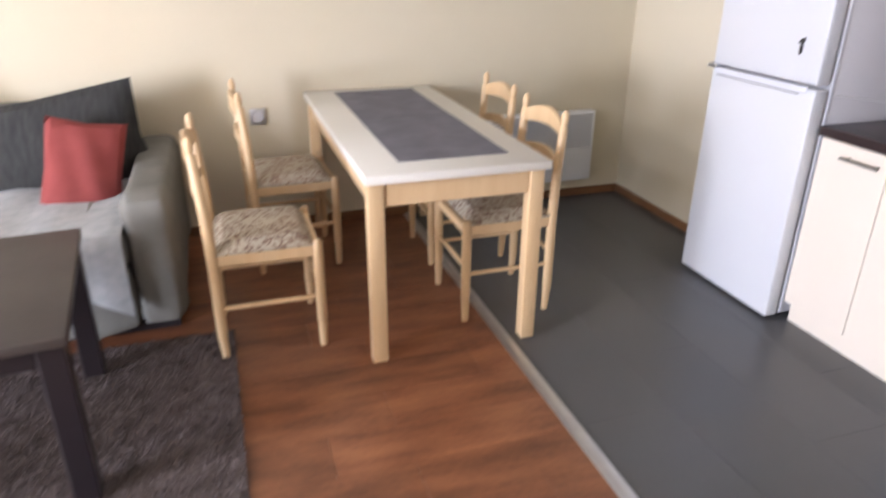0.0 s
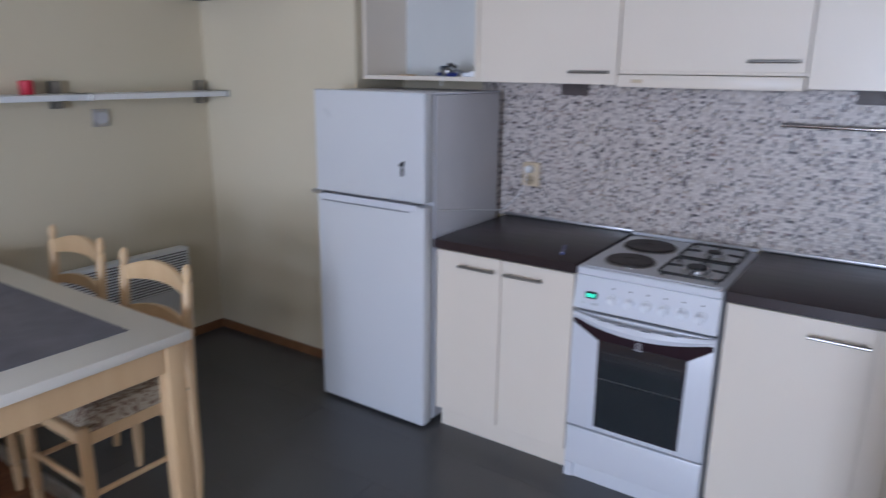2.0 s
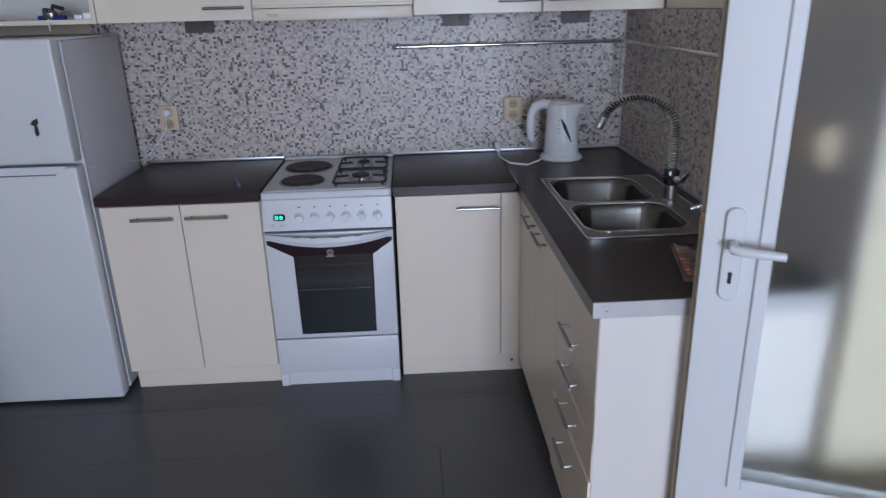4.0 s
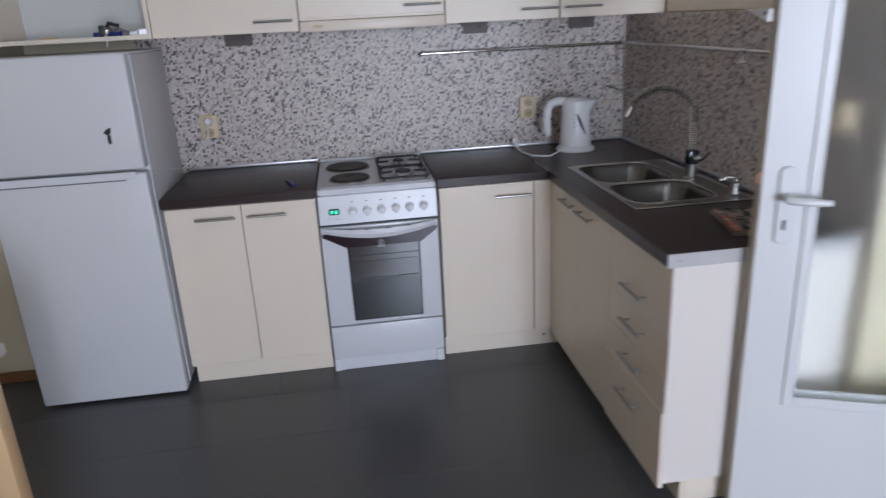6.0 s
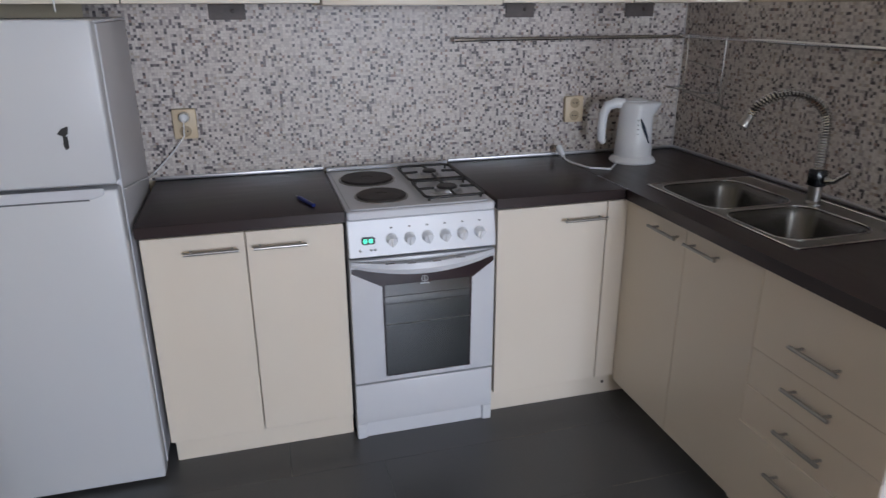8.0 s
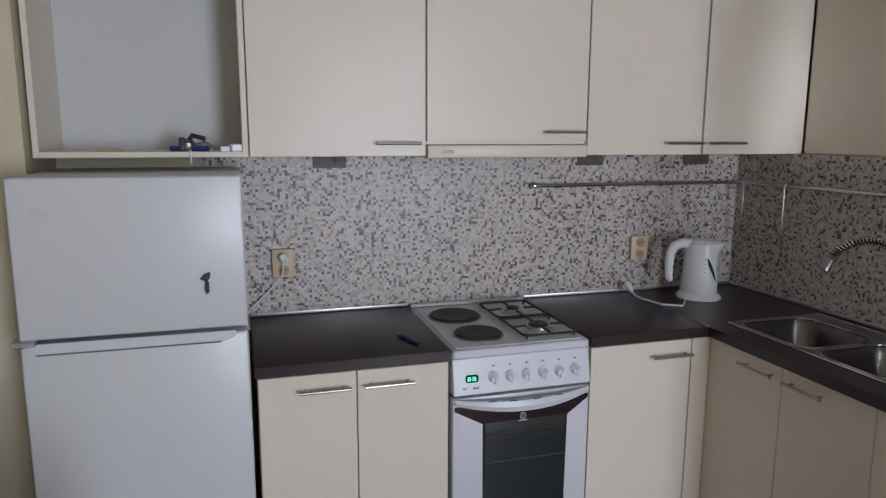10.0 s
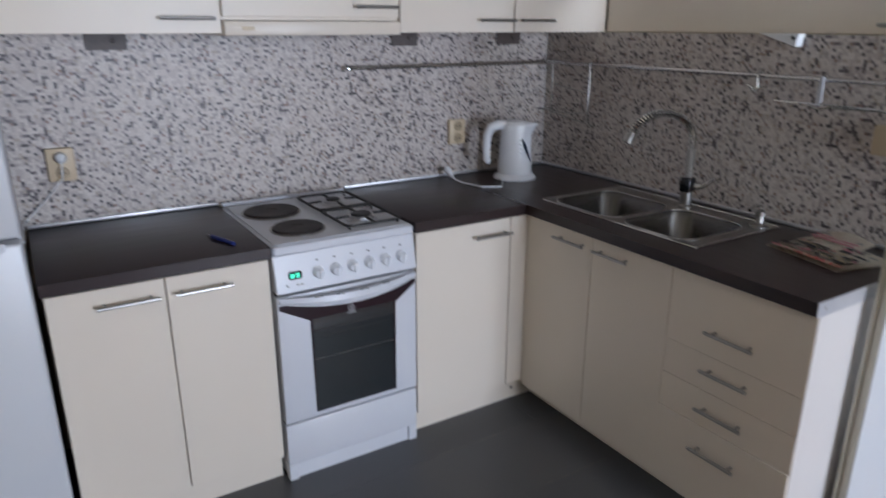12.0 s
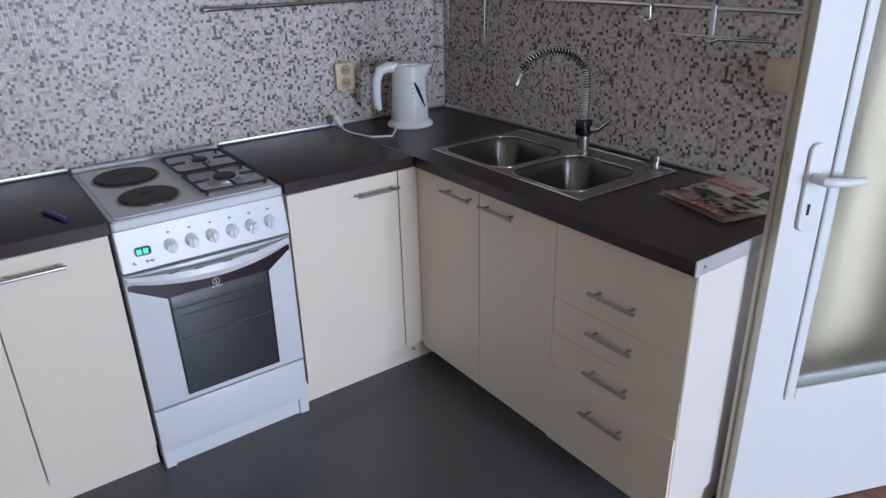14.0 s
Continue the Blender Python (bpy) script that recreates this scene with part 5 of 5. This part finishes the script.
CH = 0.0100
chip = mesh_of("mosaic_tile", box(-CH / 2 + 0.00022, CH / 2 - 0.00022, -CH / 2 + 0.00022, CH / 2 - 0.00022, 0, 0.0045, 0.0005), M_CHIP_O)


def splash(name, run, turn, base, near, label):
    """Mosaic on a wall: run metres long, from base, each chip its own solid; those of the near stretch are single pieces."""
    wallp = tagged(new(name), label, "wall", kind="structure")
    verts, faces = [], []
    rq = random.Random(hash(run) % 97)
    h = CH / 2 - 0.00022
    nx, nz, count = int(run / CH), int((1.4745 - ZT) / CH), 0
    for i in range(nx):
        for j in range(nz):
            u, v = (i + 0.5) * CH, ZT + 0.002 + (j + 0.5) * CH
            lift = rq.uniform(0, 0.0005)
            m = Matrix.Translation(base) @ turn @ Matrix.Translation((u, -lift, v)) @ pose(0, 0, 0, 90 + rq.gauss(0, 1.5), rq.gauss(0, 1.5), 0)
            if near[0] <= u <= near[1] and near[2] <= v <= near[3] and count < 300:
                piece("mosaic_tile", chip, wallp, 0, 0, 0, m)
                count += 1
                continue
            k = len(verts)
            b = 0.0005
            for z, s in ((0, h), (0.0045 - b, h), (0.0045, h - b)):
                verts += [m @ Vector(q) for q in ((-s, -s, z), (s, -s, z), (s, s, z), (-s, s, z))]
            for r in (0, 4):
                for q in range(4):
                    faces.append((k + r + q, k + r + (q + 1) % 4, k + r + 4 + (q + 1) % 4, k + r + 4 + q))
            faces.append((k + 8, k + 9, k + 10, k + 11))
    me = bpy.data.meshes.new("mosaic_field")
    me.from_pydata(verts, [], faces)
    me.materials.append(M_CHIP_I)
    f = new("mosaic_field", me)
    f.parent = wallp
    tagged(f, "mosaic chips in white, grey, mauve and brown", kind="stuff")
    part("grout_bed", turned(box(0, run, -0.0022, 0.0055, ZT, 1.4748), Matrix.Translation(base) @ turn), M_GROUT, wallp)
    return wallp


splash("wall_mosaic_back", 2.36, Matrix(), Vector((-2.364, 0.0, 0)), (1.63, 1.86, 0.86, 1.18), "white, grey and brown glass mosaic behind the cooker")
splash("wall_mosaic_side", 1.79, pose(0, 0, 0, 0, 0, -90), Vector((0.0, -0.004, 0)), (1.02, 1.30, 0.87, 1.0), "white, grey and brown glass mosaic behind the sink")
